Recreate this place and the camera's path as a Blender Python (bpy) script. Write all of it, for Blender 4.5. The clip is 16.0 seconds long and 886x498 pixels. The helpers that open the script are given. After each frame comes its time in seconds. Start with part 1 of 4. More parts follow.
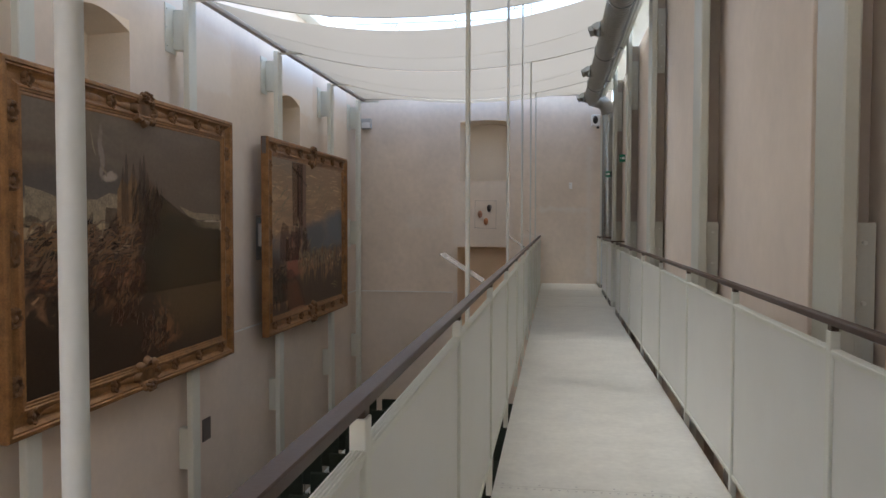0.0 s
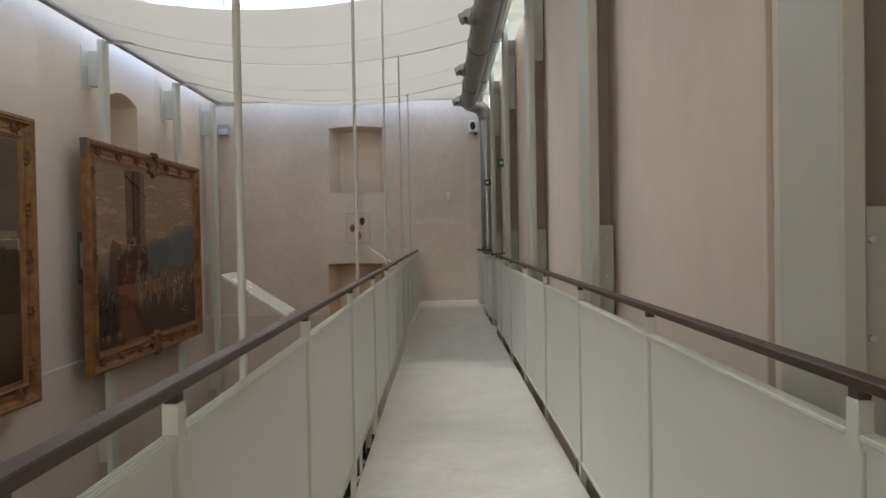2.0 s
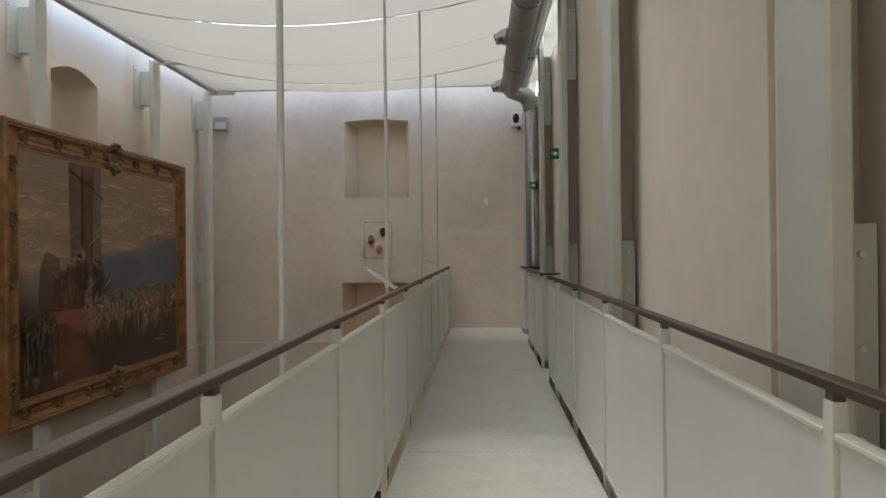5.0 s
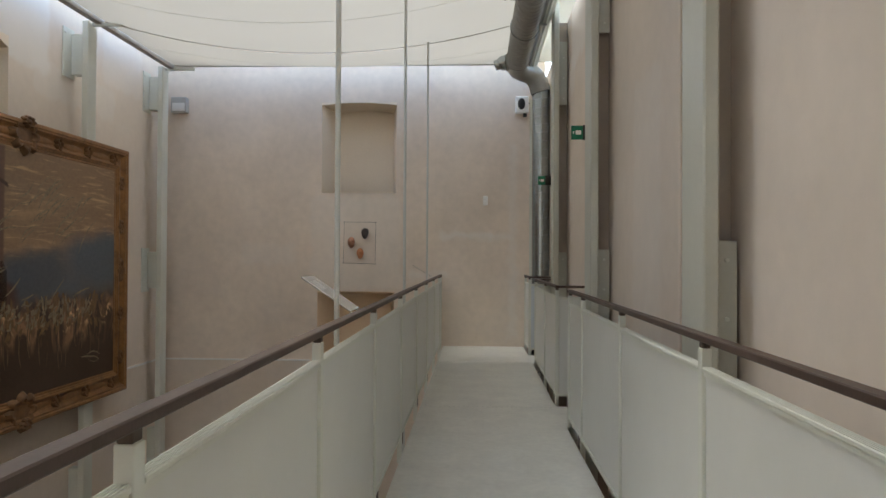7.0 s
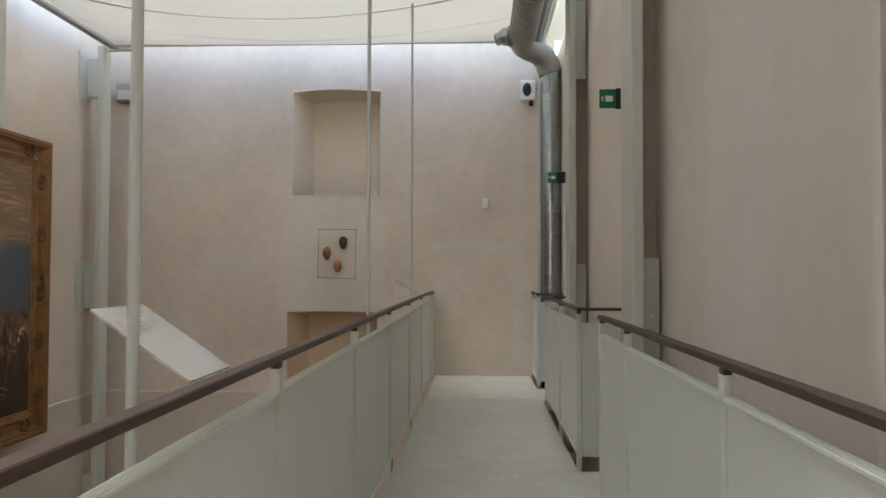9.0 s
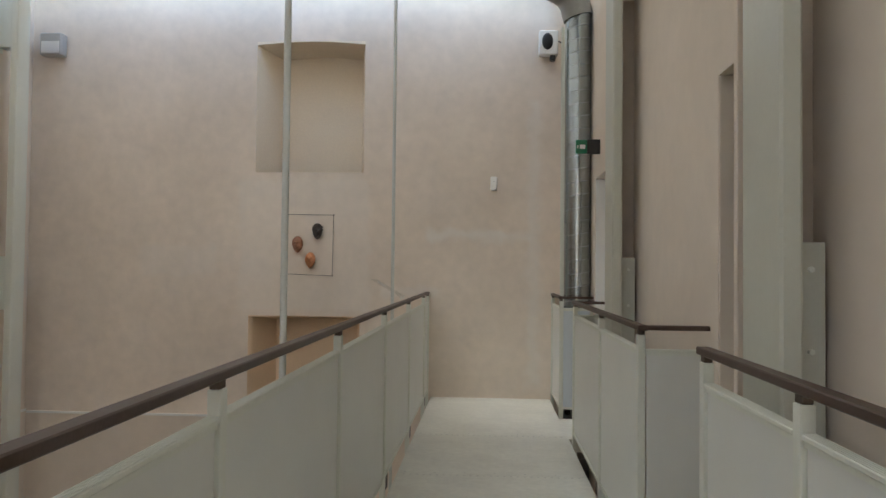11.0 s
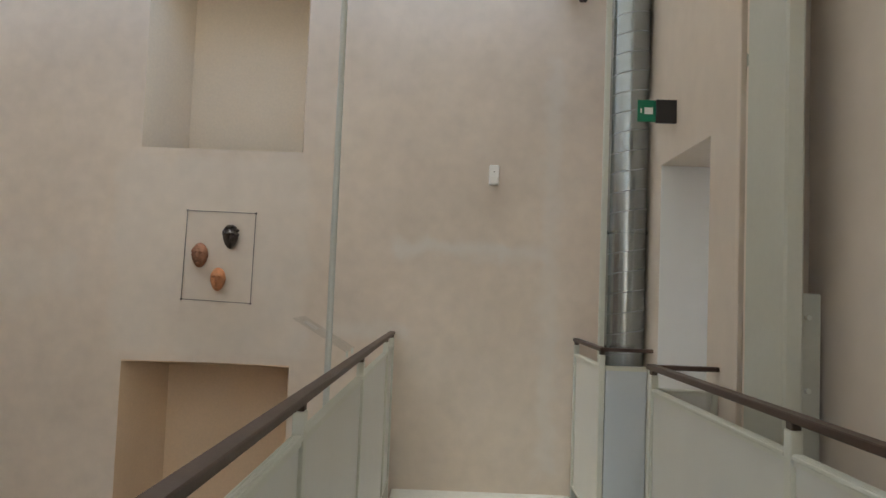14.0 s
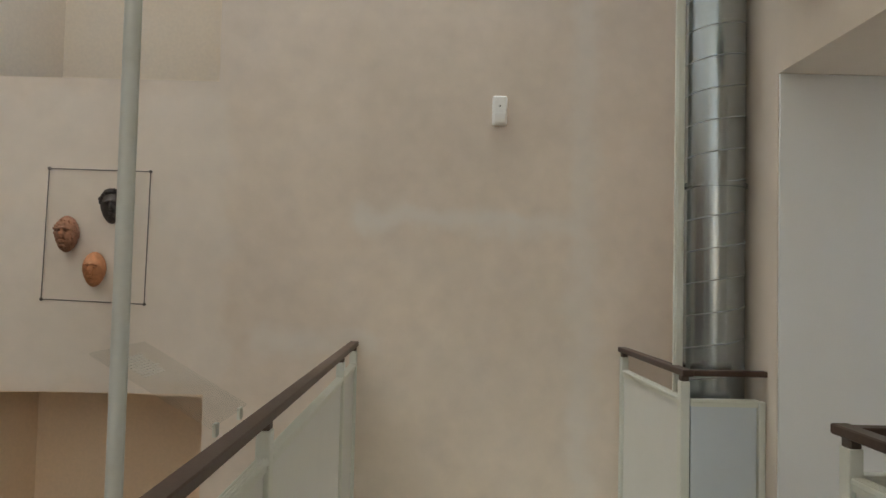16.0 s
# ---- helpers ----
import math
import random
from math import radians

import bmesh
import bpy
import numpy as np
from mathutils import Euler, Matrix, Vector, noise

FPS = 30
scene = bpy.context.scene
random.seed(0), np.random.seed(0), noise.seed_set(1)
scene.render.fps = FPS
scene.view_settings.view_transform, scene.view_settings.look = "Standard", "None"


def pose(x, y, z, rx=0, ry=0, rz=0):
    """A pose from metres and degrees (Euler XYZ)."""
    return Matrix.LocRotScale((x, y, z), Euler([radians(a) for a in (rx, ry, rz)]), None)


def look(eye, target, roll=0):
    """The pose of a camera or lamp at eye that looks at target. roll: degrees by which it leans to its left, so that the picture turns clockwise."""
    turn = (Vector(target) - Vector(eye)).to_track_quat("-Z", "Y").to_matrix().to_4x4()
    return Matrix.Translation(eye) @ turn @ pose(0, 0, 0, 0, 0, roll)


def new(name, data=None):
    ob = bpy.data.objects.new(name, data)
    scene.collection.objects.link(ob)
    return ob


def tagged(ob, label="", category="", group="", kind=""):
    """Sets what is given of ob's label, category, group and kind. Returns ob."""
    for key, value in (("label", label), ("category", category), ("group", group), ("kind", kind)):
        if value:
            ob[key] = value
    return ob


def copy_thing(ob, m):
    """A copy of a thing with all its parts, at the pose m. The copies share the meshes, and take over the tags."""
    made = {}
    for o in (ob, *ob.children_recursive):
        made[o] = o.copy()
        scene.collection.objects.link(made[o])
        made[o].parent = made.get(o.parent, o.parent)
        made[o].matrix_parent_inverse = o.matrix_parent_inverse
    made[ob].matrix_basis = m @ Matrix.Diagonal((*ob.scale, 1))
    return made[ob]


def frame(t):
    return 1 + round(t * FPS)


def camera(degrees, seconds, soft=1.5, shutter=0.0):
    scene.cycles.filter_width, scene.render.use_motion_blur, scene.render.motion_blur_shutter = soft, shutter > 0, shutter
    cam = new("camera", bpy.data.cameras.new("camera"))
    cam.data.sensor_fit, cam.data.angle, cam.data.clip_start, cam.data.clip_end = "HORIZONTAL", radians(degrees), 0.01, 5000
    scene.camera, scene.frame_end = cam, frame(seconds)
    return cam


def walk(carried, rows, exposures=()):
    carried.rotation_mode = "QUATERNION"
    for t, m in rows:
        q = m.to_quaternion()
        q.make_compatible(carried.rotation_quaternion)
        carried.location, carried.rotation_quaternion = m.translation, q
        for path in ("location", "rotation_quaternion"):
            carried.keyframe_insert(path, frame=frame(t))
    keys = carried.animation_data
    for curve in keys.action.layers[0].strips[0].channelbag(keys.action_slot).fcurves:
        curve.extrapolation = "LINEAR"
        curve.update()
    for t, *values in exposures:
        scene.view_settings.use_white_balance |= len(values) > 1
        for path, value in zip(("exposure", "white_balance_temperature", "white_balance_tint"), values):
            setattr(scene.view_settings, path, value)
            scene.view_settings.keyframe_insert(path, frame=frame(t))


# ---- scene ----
cam = camera(60.8, 16.0)
METRES, EYE, TILT, LEAN, TURN = 12.8, 1.65, 0.0, 0.0, 8.7
PATH = [
    (0, (0.347, 1.121, 1.373), (0.051, 3.098, 1.299), 0.1),
    (0.5, (0.355, 1.359, 1.347), (0.18, 3.35, 1.278), -0.3),
    (1, (0.371, 1.647, 1.343), (0.356, 3.646, 1.288), -0.5),
    (1.5, (0.454, 1.989, 1.35), (0.456, 3.989, 1.314), -1.2),
    (2, (0.506, 2.404, 1.318), (0.508, 4.404, 1.285), -1.0),
    (2.5, (0.538, 2.791, 1.31), (0.54, 4.791, 1.281), -0.6),
    (3, (0.599, 3.232, 1.319), (0.541, 5.231, 1.288), -0.3),
    (3.5, (0.595, 3.646, 1.31), (0.497, 5.644, 1.276), -0.2),
    (3.7, (0.626, 3.855, 1.294), (0.51, 5.851, 1.269), -0.1),
    (4, (0.594, 4.09, 1.296), (0.497, 6.088, 1.299), -0.5),
    (4.2, (0.589, 4.257, 1.312), (0.485, 6.255, 1.321), -0.7),
    (6.3, (0.517, 6.167, 1.299), (0.435, 8.165, 1.303), 0.1),
    (6.5, (0.516, 6.332, 1.282), (0.438, 8.33, 1.286), 0.2),
    (7, (0.52, 6.794, 1.296), (0.432, 8.792, 1.321), 0.3),
    (7.5, (0.502, 7.217, 1.312), (0.421, 9.215, 1.349), 0.5),
    (8, (0.532, 7.688, 1.308), (0.459, 9.686, 1.384), 0.3),
    (8.5, (0.556, 8.091, 1.29), (0.47, 10.088, 1.359), 0.2),
    (10.8, (0.614, 10.183, 1.309), (0.507, 12.179, 1.363), 0.3),
    (11, (0.591, 10.369, 1.285), (0.474, 12.365, 1.339), 0.6),
    (11.5, (0.512, 10.751, 1.304), (0.397, 12.747, 1.362), 0.9),
    (12, (0.484, 11.19, 1.31), (0.345, 13.182, 1.413), 0.9),
    (12.5, (0.454, 11.594, 1.3), (0.349, 13.588, 1.402), 1.0),
    (13, (0.431, 12.009, 1.29), (0.365, 14.005, 1.4), 1.4),
    (13.5, (0.4, 12.435, 1.298), (0.302, 14.43, 1.416), 1.9),
    (14, (0.356, 12.814, 1.326), (0.342, 14.81, 1.444), 2.2),
    (14.5, (0.366, 13.211, 1.319), (0.421, 15.207, 1.435), 2.0),
    (15, (0.349, 13.621, 1.287), (0.41, 15.618, 1.387), 1.5),
    (15.5, (0.337, 14.013, 1.312), (0.395, 16.01, 1.398), 1.3),
    (16, (0.353, 14.454, 1.349), (0.379, 16.453, 1.433), 1.3),
]
EXPOSURES = [(0, 2.5, 6750, 10), (3.5, 2.45, 7050, 7), (7, 2.65, 6950, 6), (11, 2.95, 6950, 5), (15, 3.06, 7100, 4), (16, 3.06, 7200, 3)]
walk(cam, [(t, look(eye, target, roll)) for t, eye, target, roll in PATH], exposures=EXPOSURES)

# ---- world, sun and exposure ----
world = bpy.data.worlds.new("sky")
scene.world = world
world.use_nodes = True
wn, wl = world.node_tree.nodes, world.node_tree.links
sky = wn.new("ShaderNodeTexSky")
sky.sky_type, sky.sun_disc = "NISHITA", False
sky.sun_elevation, sky.sun_rotation = radians(66), radians(340)
wn["Background"].inputs["Strength"].default_value = 0.14
cloud, cramp, cmix, ctc = wn.new("ShaderNodeTexNoise"), wn.new("ShaderNodeMapRange"), wn.new("ShaderNodeMix"), wn.new("ShaderNodeTexCoord")
cloud.inputs["Scale"].default_value, cloud.inputs["Detail"].default_value = 3.2, 7
cramp.inputs["From Min"].default_value, cramp.inputs["From Max"].default_value = 0.50, 0.73
cmix.data_type = "RGBA"
cmix.inputs["B"].default_value = (4.3, 4.3, 4.35, 1)
wl.new(ctc.outputs["Generated"], cloud.inputs["Vector"])
wl.new(cloud.outputs["Fac"], cramp.inputs["Value"])
wl.new(cramp.outputs["Result"], cmix.inputs["Factor"])
wl.new(sky.outputs["Color"], cmix.inputs["A"])
wl.new(cmix.outputs["Result"], wn["Background"].inputs["Color"])
sun = new("sun", bpy.data.lights.new("sun", "SUN"))
sun.data.energy, sun.data.angle, sun.data.color = 1.6, radians(60), (1.0, 0.95, 0.88)
az = radians(340)
sun.matrix_world = look((0, 0, 0), (-math.cos(radians(66)) * math.sin(az), -math.cos(radians(66)) * math.cos(az), -math.sin(radians(66))))


# ---- materials ----
def mat(name, color, rough=0.6, metal=0.0, mottle=0.06, mscale=1.5, grain=0.03, gscale=60.0, bump=0.1, bscale=120.0, vary=0.1, random=0.0, spec=0.5, dist=0.003):
    m = bpy.data.materials.new(name)
    m.use_nodes = True
    n, l = m.node_tree.nodes, m.node_tree.links
    b = n["Principled BSDF"]
    b.inputs["Metallic"].default_value = metal
    b.inputs["Specular IOR Level"].default_value = spec
    tc = n.new("ShaderNodeTexCoord")
    big = n.new("ShaderNodeTexNoise")
    big.inputs["Scale"].default_value, big.inputs["Detail"].default_value, big.inputs["Roughness"].default_value = mscale, 6, 0.6
    fine = n.new("ShaderNodeTexNoise")
    fine.inputs["Scale"].default_value, fine.inputs["Detail"].default_value = gscale, 3
    l.new(tc.outputs["Object"], big.inputs["Vector"])
    l.new(tc.outputs["Object"], fine.inputs["Vector"])

    def rng(src, amount):
        r = n.new("ShaderNodeMapRange")
        r.inputs["From Min"].default_value, r.inputs["From Max"].default_value = 0.3, 0.7
        r.inputs["To Min"].default_value, r.inputs["To Max"].default_value = 1 - amount, 1 + amount
        l.new(src, r.inputs["Value"])
        return r.outputs["Result"]

    mul = n.new("ShaderNodeMath")
    mul.operation = "MULTIPLY"
    l.new(rng(big.outputs["Fac"], mottle), mul.inputs[0])
    l.new(rng(fine.outputs["Fac"], grain), mul.inputs[1])
    fac = mul.outputs[0]
    if random:
        info = n.new("ShaderNodeObjectInfo")
        rr = n.new("ShaderNodeMapRange")
        rr.inputs["To Min"].default_value, rr.inputs["To Max"].default_value = 1 - random, 1 + random
        l.new(info.outputs["Random"], rr.inputs["Value"])
        m2 = n.new("ShaderNodeMath")
        m2.operation = "MULTIPLY"
        l.new(fac, m2.inputs[0])
        l.new(rr.outputs["Result"], m2.inputs[1])
        fac = m2.outputs[0]
    sc = n.new("ShaderNodeVectorMath")
    sc.operation = "SCALE"
    sc.inputs[0].default_value = color
    l.new(fac, sc.inputs["Scale"])
    l.new(sc.outputs["Vector"], b.inputs["Base Color"])
    rg = n.new("ShaderNodeMapRange")
    rg.inputs["To Min"].default_value, rg.inputs["To Max"].default_value = max(0.02, rough - vary), min(1, rough + vary)
    l.new(big.outputs["Fac"], rg.inputs["Value"])
    l.new(rg.outputs["Result"], b.inputs["Roughness"])
    if bump:
        bn = n.new("ShaderNodeTexNoise")
        bn.inputs["Scale"].default_value, bn.inputs["Detail"].default_value = bscale, 4
        l.new(tc.outputs["Object"], bn.inputs["Vector"])
        bp = n.new("ShaderNodeBump")
        bp.inputs["Strength"].default_value, bp.inputs["Distance"].default_value = bump, dist
        l.new(bn.outputs["Fac"], bp.inputs["Height"])
        l.new(bp.outputs["Normal"], b.inputs["Normal"])
    return m


PLASTER = mat("plaster", (0.76, 0.665, 0.575), 0.85, mottle=0.06, mscale=1.1, grain=0.02, gscale=10, bump=0.2, bscale=18, spec=0.2)
PLASTER_END = mat("plaster_patched", (0.775, 0.672, 0.578), 0.85, mottle=0.10, mscale=0.9, grain=0.04, gscale=9, bump=0.35, bscale=18, spec=0.2)


def add_patches(m, patches, color, axis="X"):
    """Lighter filled places in the plaster, with ragged soft edges, each x0, x1, z0, z1, strength."""
    n, l = m.node_tree.nodes, m.node_tree.links
    b = n["Principled BSDF"]
    base = b.inputs["Base Color"].links[0].from_socket
    geo, sep, tx = n.new("ShaderNodeNewGeometry"), n.new("ShaderNodeSeparateXYZ"), n.new("ShaderNodeTexNoise")
    l.new(geo.outputs["Position"], sep.inputs[0])
    l.new(geo.outputs["Position"], tx.inputs["Vector"])
    tx.inputs["Scale"].default_value, tx.inputs["Detail"].default_value = 6, 5

    def m_(op, a, c, d=None):
        x = n.new("ShaderNodeMath")
        x.operation = op
        for k, val in enumerate((a, c, d)):
            if val is None:
                continue
            if isinstance(val, (int, float)):
                x.inputs[k].default_value = val
            else:
                l.new(val, x.inputs[k])
        return x.outputs[0]

    wob = m_("MULTIPLY", m_("SUBTRACT", tx.outputs["Fac"], 0.5), 0.22)
    px, pz = m_("ADD", sep.outputs[axis], wob), m_("ADD", sep.outputs["Z"], wob)

    def edge(x, c, up):
        r = n.new("ShaderNodeMapRange")
        r.interpolation_type = "SMOOTHSTEP"
        r.inputs["From Min"].default_value, r.inputs["From Max"].default_value = c - 0.05, c + 0.05
        if not up:
            r.inputs["To Min"].default_value, r.inputs["To Max"].default_value = 1, 0
        l.new(x, r.inputs["Value"])
        return r.outputs["Result"]

    for x0, x1, z0, z1, k in patches:
        f = m_("MULTIPLY", m_("MULTIPLY", edge(px, x0, True), edge(px, x1, False)), m_("MULTIPLY", edge(pz, z0, True), edge(pz, z1, False)))
        mix = n.new("ShaderNodeMix")
        mix.data_type = "RGBA"
        l.new(m_("MULTIPLY", f, k), mix.inputs["Factor"])
        l.new(base, mix.inputs["A"])
        mix.inputs["B"].default_value = (*color, 1)
        base = mix.outputs["Result"]
    l.new(base, b.inputs["Base Color"])


add_patches(PLASTER_END, [(-0.04, 0.75, 1.58, 1.69, 0.5), (0.7, 1.05, 1.56, 1.66, 0.4), (1.0, 1.12, 0.1, 3.0, 0.35), (-0.5, 0.1, 1.0, 1.1, 0.4), (-1.95, -0.6, 0.85, 2.2, 0.25), (-3.0, -2.2, 1.2, 1.5, 0.2)], (0.82, 0.79, 0.75))
add_patches(PLASTER, [(13.2, 14.9, 3.3, 5.0, 0.6), (14.6, 16.4, 3.05, 3.45, 0.3), (10.2, 11.3, 3.1, 3.9, 0.35), (4.6, 6.0, 3.2, 4.3, 0.35), (16.1, 17.2, 3.5, 4.2, 0.3), (11.0, 11.7, 0.4, 2.4, 0.2)], (0.84, 0.81, 0.77), "Y")
NICHE = mat("niche_plaster", (0.86, 0.745, 0.605), 0.85, mottle=0.04, mscale=1.2, bump=0.3, bscale=20, spec=0.2)
JAMB = mat("white_plaster", (0.82, 0.81, 0.79), 0.8, mottle=0.03, grain=0.0, bump=0.04, bscale=8, spec=0.2)
STEEL_PAINT = mat("pale_painted_steel", (0.70, 0.71, 0.64), 0.4, mottle=0.04, mscale=2.0, grain=0.015, bump=0.06, bscale=40)
PANEL = mat("panel_sheet", (0.70, 0.70, 0.66), 0.36, mottle=0.03, mscale=2.5, grain=0.0, bump=0.0, vary=0.03)
PANEL_BLUE = mat("blue_grey_panel", (0.62, 0.67, 0.71), 0.3, mottle=0.03, mscale=2.5, grain=0.0, bump=0.0, vary=0.03)
FLOOR = mat("floor_paint", (0.70, 0.695, 0.645), 0.38, mottle=0.09, mscale=3.2, grain=0.05, gscale=22, bump=0.12, bscale=30)
# Brown of the wall in shade behind the columns, put in as colour.
GAP_SHADE = mat("brown_packing", (0.46, 0.39, 0.32), 0.8, mottle=0.08, mscale=3, grain=0.02, gscale=20, bump=0.1, bscale=40)
COLUMN_PAINT = mat("grey_green_column_paint", (0.56, 0.562, 0.49), 0.4, mottle=0.05, mscale=2.0, grain=0.015, bump=0.06, bscale=40)
ROD_PAINT = mat("pale_grey_rod_paint", (0.60, 0.61, 0.575), 0.4, mottle=0.04, mscale=3, bump=0.04)
NICHE_LOW = mat("ochre_niche_plaster", (0.80, 0.615, 0.44), 0.85, mottle=0.05, mscale=1.2, bump=0.3, bscale=20, spec=0.2)
RAIL = mat("brown_rail_paint", (0.078, 0.050, 0.040), 0.45, spec=0.25, mottle=0.15, mscale=6, grain=0.08, gscale=90, bump=0.1)
BROWN = mat("rusty_brown_steel", (0.10, 0.075, 0.06), 0.6, mottle=0.25, mscale=14)
GALV = mat("galvanised_steel", (0.40, 0.44, 0.46), 0.25, metal=0.9, mottle=0.06, mscale=4, grain=0.03, gscale=120, bump=0, vary=0.02)
DUCTGREY = mat("grey_duct", (0.33, 0.33, 0.31), 0.45, metal=0.4, mottle=0.1, mscale=5)
GOLD = mat("gilt_wood", (0.29, 0.145, 0.055), 0.4, metal=0.35, mottle=0.35, mscale=7, grain=0.15, gscale=70, bump=0.6, bscale=45)
GOLD_DARK = mat("dark_gilt_wood", (0.19, 0.098, 0.042), 0.5, metal=0.2, mottle=0.35, mscale=9, bump=0.5, bscale=50)
WHITE = mat("white_plastic", (0.86, 0.855, 0.84), 0.4, mottle=0.02, bump=0)
GREYPL = mat("grey_plastic", (0.33, 0.34, 0.34), 0.45, mottle=0.04, bump=0)
LAMPGREY = mat("pale_grey_plastic", (0.48, 0.475, 0.46), 0.45, mottle=0.04, bump=0)
BLACK = mat("black_plastic", (0.02, 0.02, 0.022), 0.35, mottle=0.05, bump=0)
GREEN = mat("green_sign", (0.0, 0.17, 0.09), 0.35, mottle=0.03, bump=0)
SEAT = mat("dark_green_fabric", (0.025, 0.036, 0.025), 0.8, mottle=0.2, mscale=8)
HEM = mat("grey_hem", (0.42, 0.40, 0.37), 0.7, bump=0)
HALL = mat("hall_floor", (0.42, 0.34, 0.27), 0.5, mottle=0.15, mscale=3)
TERRA = mat("terracotta", (0.50, 0.215, 0.10), 0.75, mottle=0.2, mscale=30, bump=0.4, bscale=80)
CLAY = mat("brown_clay", (0.34, 0.165, 0.10), 0.75, mottle=0.3, mscale=30, bump=0.5, bscale=80)
IRON = mat("dark_bronze", (0.075, 0.062, 0.058), 0.5, metal=0.3, mottle=0.3, mscale=30, bump=0.5, bscale=80)
PRINT = mat("grey_print", (0.56, 0.55, 0.54), 0.6, bump=0)
WIRE = mat("dark_wire", (0.14, 0.12, 0.11), 0.5, bump=0)

FABRIC = bpy.data.materials.new("sail_fabric")
FABRIC.use_nodes = True
_n, _l = FABRIC.node_tree.nodes, FABRIC.node_tree.links
_n.remove(_n["Principled BSDF"])
_d, _t, _m = _n.new("ShaderNodeBsdfDiffuse"), _n.new("ShaderNodeBsdfTranslucent"), _n.new("ShaderNodeMixShader")
_d.inputs["Color"].default_value = (0.66, 0.64, 0.60, 1)
_w = _n.new("ShaderNodeTexNoise")
_w.inputs["Scale"].default_value, _w.inputs["Detail"].default_value = 0.8, 5
_r = _n.new("ShaderNodeMix")
_r.data_type = "RGBA"
_r.inputs["A"].default_value, _r.inputs["B"].default_value = (0.225, 0.215, 0.19, 1), (0.285, 0.272, 0.243, 1)
_tc = _n.new("ShaderNodeTexCoord")
_l.new(_tc.outputs["Object"], _w.inputs["Vector"])
_l.new(_w.outputs["Fac"], _r.inputs["Factor"])
_l.new(_r.outputs["Result"], _t.inputs["Color"])
_m.inputs["Fac"].default_value = 0.45
_l.new(_d.outputs[0], _m.inputs[1])
_l.new(_t.outputs[0], _m.inputs[2])
_l.new(_m.outputs[0], _n["Material Output"].inputs["Surface"])


def glass(name, tint, rough=0.0, base=0.05, graze=0.5):
    m = bpy.data.materials.new(name)
    m.use_nodes = True
    n, l = m.node_tree.nodes, m.node_tree.links
    n.remove(n["Principled BSDF"])
    tr, gl, mx, lw, pw, mr = n.new("ShaderNodeBsdfTransparent"), n.new("ShaderNodeBsdfGlossy"), n.new("ShaderNodeMixShader"), n.new("ShaderNodeLayerWeight"), n.new("ShaderNodeMath"), n.new("ShaderNodeMapRange")
    tr.inputs["Color"].default_value = (*tint, 1)
    gl.inputs["Roughness"].default_value = rough
    pw.operation = "POWER"
    pw.inputs[1].default_value = 4.0
    lw.inputs["Blend"].default_value = 0.5
    mr.inputs["To Min"].default_value, mr.inputs["To Max"].default_value = base, graze
    l.new(lw.outputs["Facing"], pw.inputs[0])
    l.new(pw.outputs[0], mr.inputs["Value"])
    l.new(mr.outputs["Result"], mx.inputs["Fac"])
    l.new(tr.outputs[0], mx.inputs[1])
    l.new(gl.outputs[0], mx.inputs[2])
    l.new(mx.outputs[0], n["Material Output"].inputs["Surface"])
    return m


ROOFGLASS = glass("roof_glass", (0.93, 0.95, 0.97), 0.0, 0.03, 0.25)
ACRYLIC = glass("clear_acrylic", (0.92, 0.93, 0.92), 0.02, 0.08, 0.6)
CLEAR = glass("clear_acrylic_clean", (0.96, 0.965, 0.96), 0.02, 0.03, 0.25)
_n, _l = ACRYLIC.node_tree.nodes, ACRYLIC.node_tree.links
_o = _n["Material Output"]
_was = _o.inputs["Surface"].links[0].from_socket
# White diffuse mixed in stands for the pale roof mirrored in the sheet.
_d, _m = _n.new("ShaderNodeBsdfDiffuse"), _n.new("ShaderNodeMixShader")
_d.inputs["Color"].default_value = (0.8, 0.79, 0.76, 1)
_m.inputs["Fac"].default_value = 0.28
_l.new(_was, _m.inputs[1])
_l.new(_d.outputs[0], _m.inputs[2])
_l.new(_m.outputs[0], _o.inputs["Surface"])


# ---- building helpers ----
def box(bm, x0, x1, y0, y1, z0, z1, bevel=0.0):
    r = bmesh.ops.create_cube(bm, size=1.0)
    bmesh.ops.scale(bm, vec=(x1 - x0, y1 - y0, z1 - z0), verts=r["verts"])
    bmesh.ops.translate(bm, vec=((x0 + x1) / 2, (y0 + y1) / 2, (z0 + z1) / 2), verts=r["verts"])
    if bevel:
        es = list({e for v in r["verts"] for e in v.link_edges})
        bmesh.ops.bevel(bm, geom=es, offset=bevel, segments=1, affect="EDGES")
    return bm


def tube(bm, a, b, r, seg=12, r2=None, caps=True):
    a, b = Vector(a), Vector(b)
    q = (b - a).to_track_quat("Z", "Y").to_matrix().to_4x4()
    bmesh.ops.create_cone(bm, cap_ends=caps, segments=seg, radius1=r, radius2=r if r2 is None else r2, depth=(b - a).length, matrix=Matrix.Translation((a + b) / 2) @ q)
    return bm


def ring(bm, a, b, r, rin, seg=20):
    """A short tube with a hole along its axis."""
    a, b = Vector(a), Vector(b)
    q = (b - a).to_track_quat("Z", "Y").to_matrix()
    rows = []
    for rad, end in ((r, a), (r, b), (rin, b), (rin, a)):
        rows.append([bm.verts.new(end + q @ Vector((rad * math.cos(t), rad * math.sin(t), 0))) for t in [2 * math.pi * i / seg for i in range(seg)]])
    for k in range(4):
        for i in range(seg):
            bm.faces.new((rows[k][i], rows[k][(i + 1) % seg], rows[(k + 1) % 4][(i + 1) % seg], rows[(k + 1) % 4][i]))
    return bm


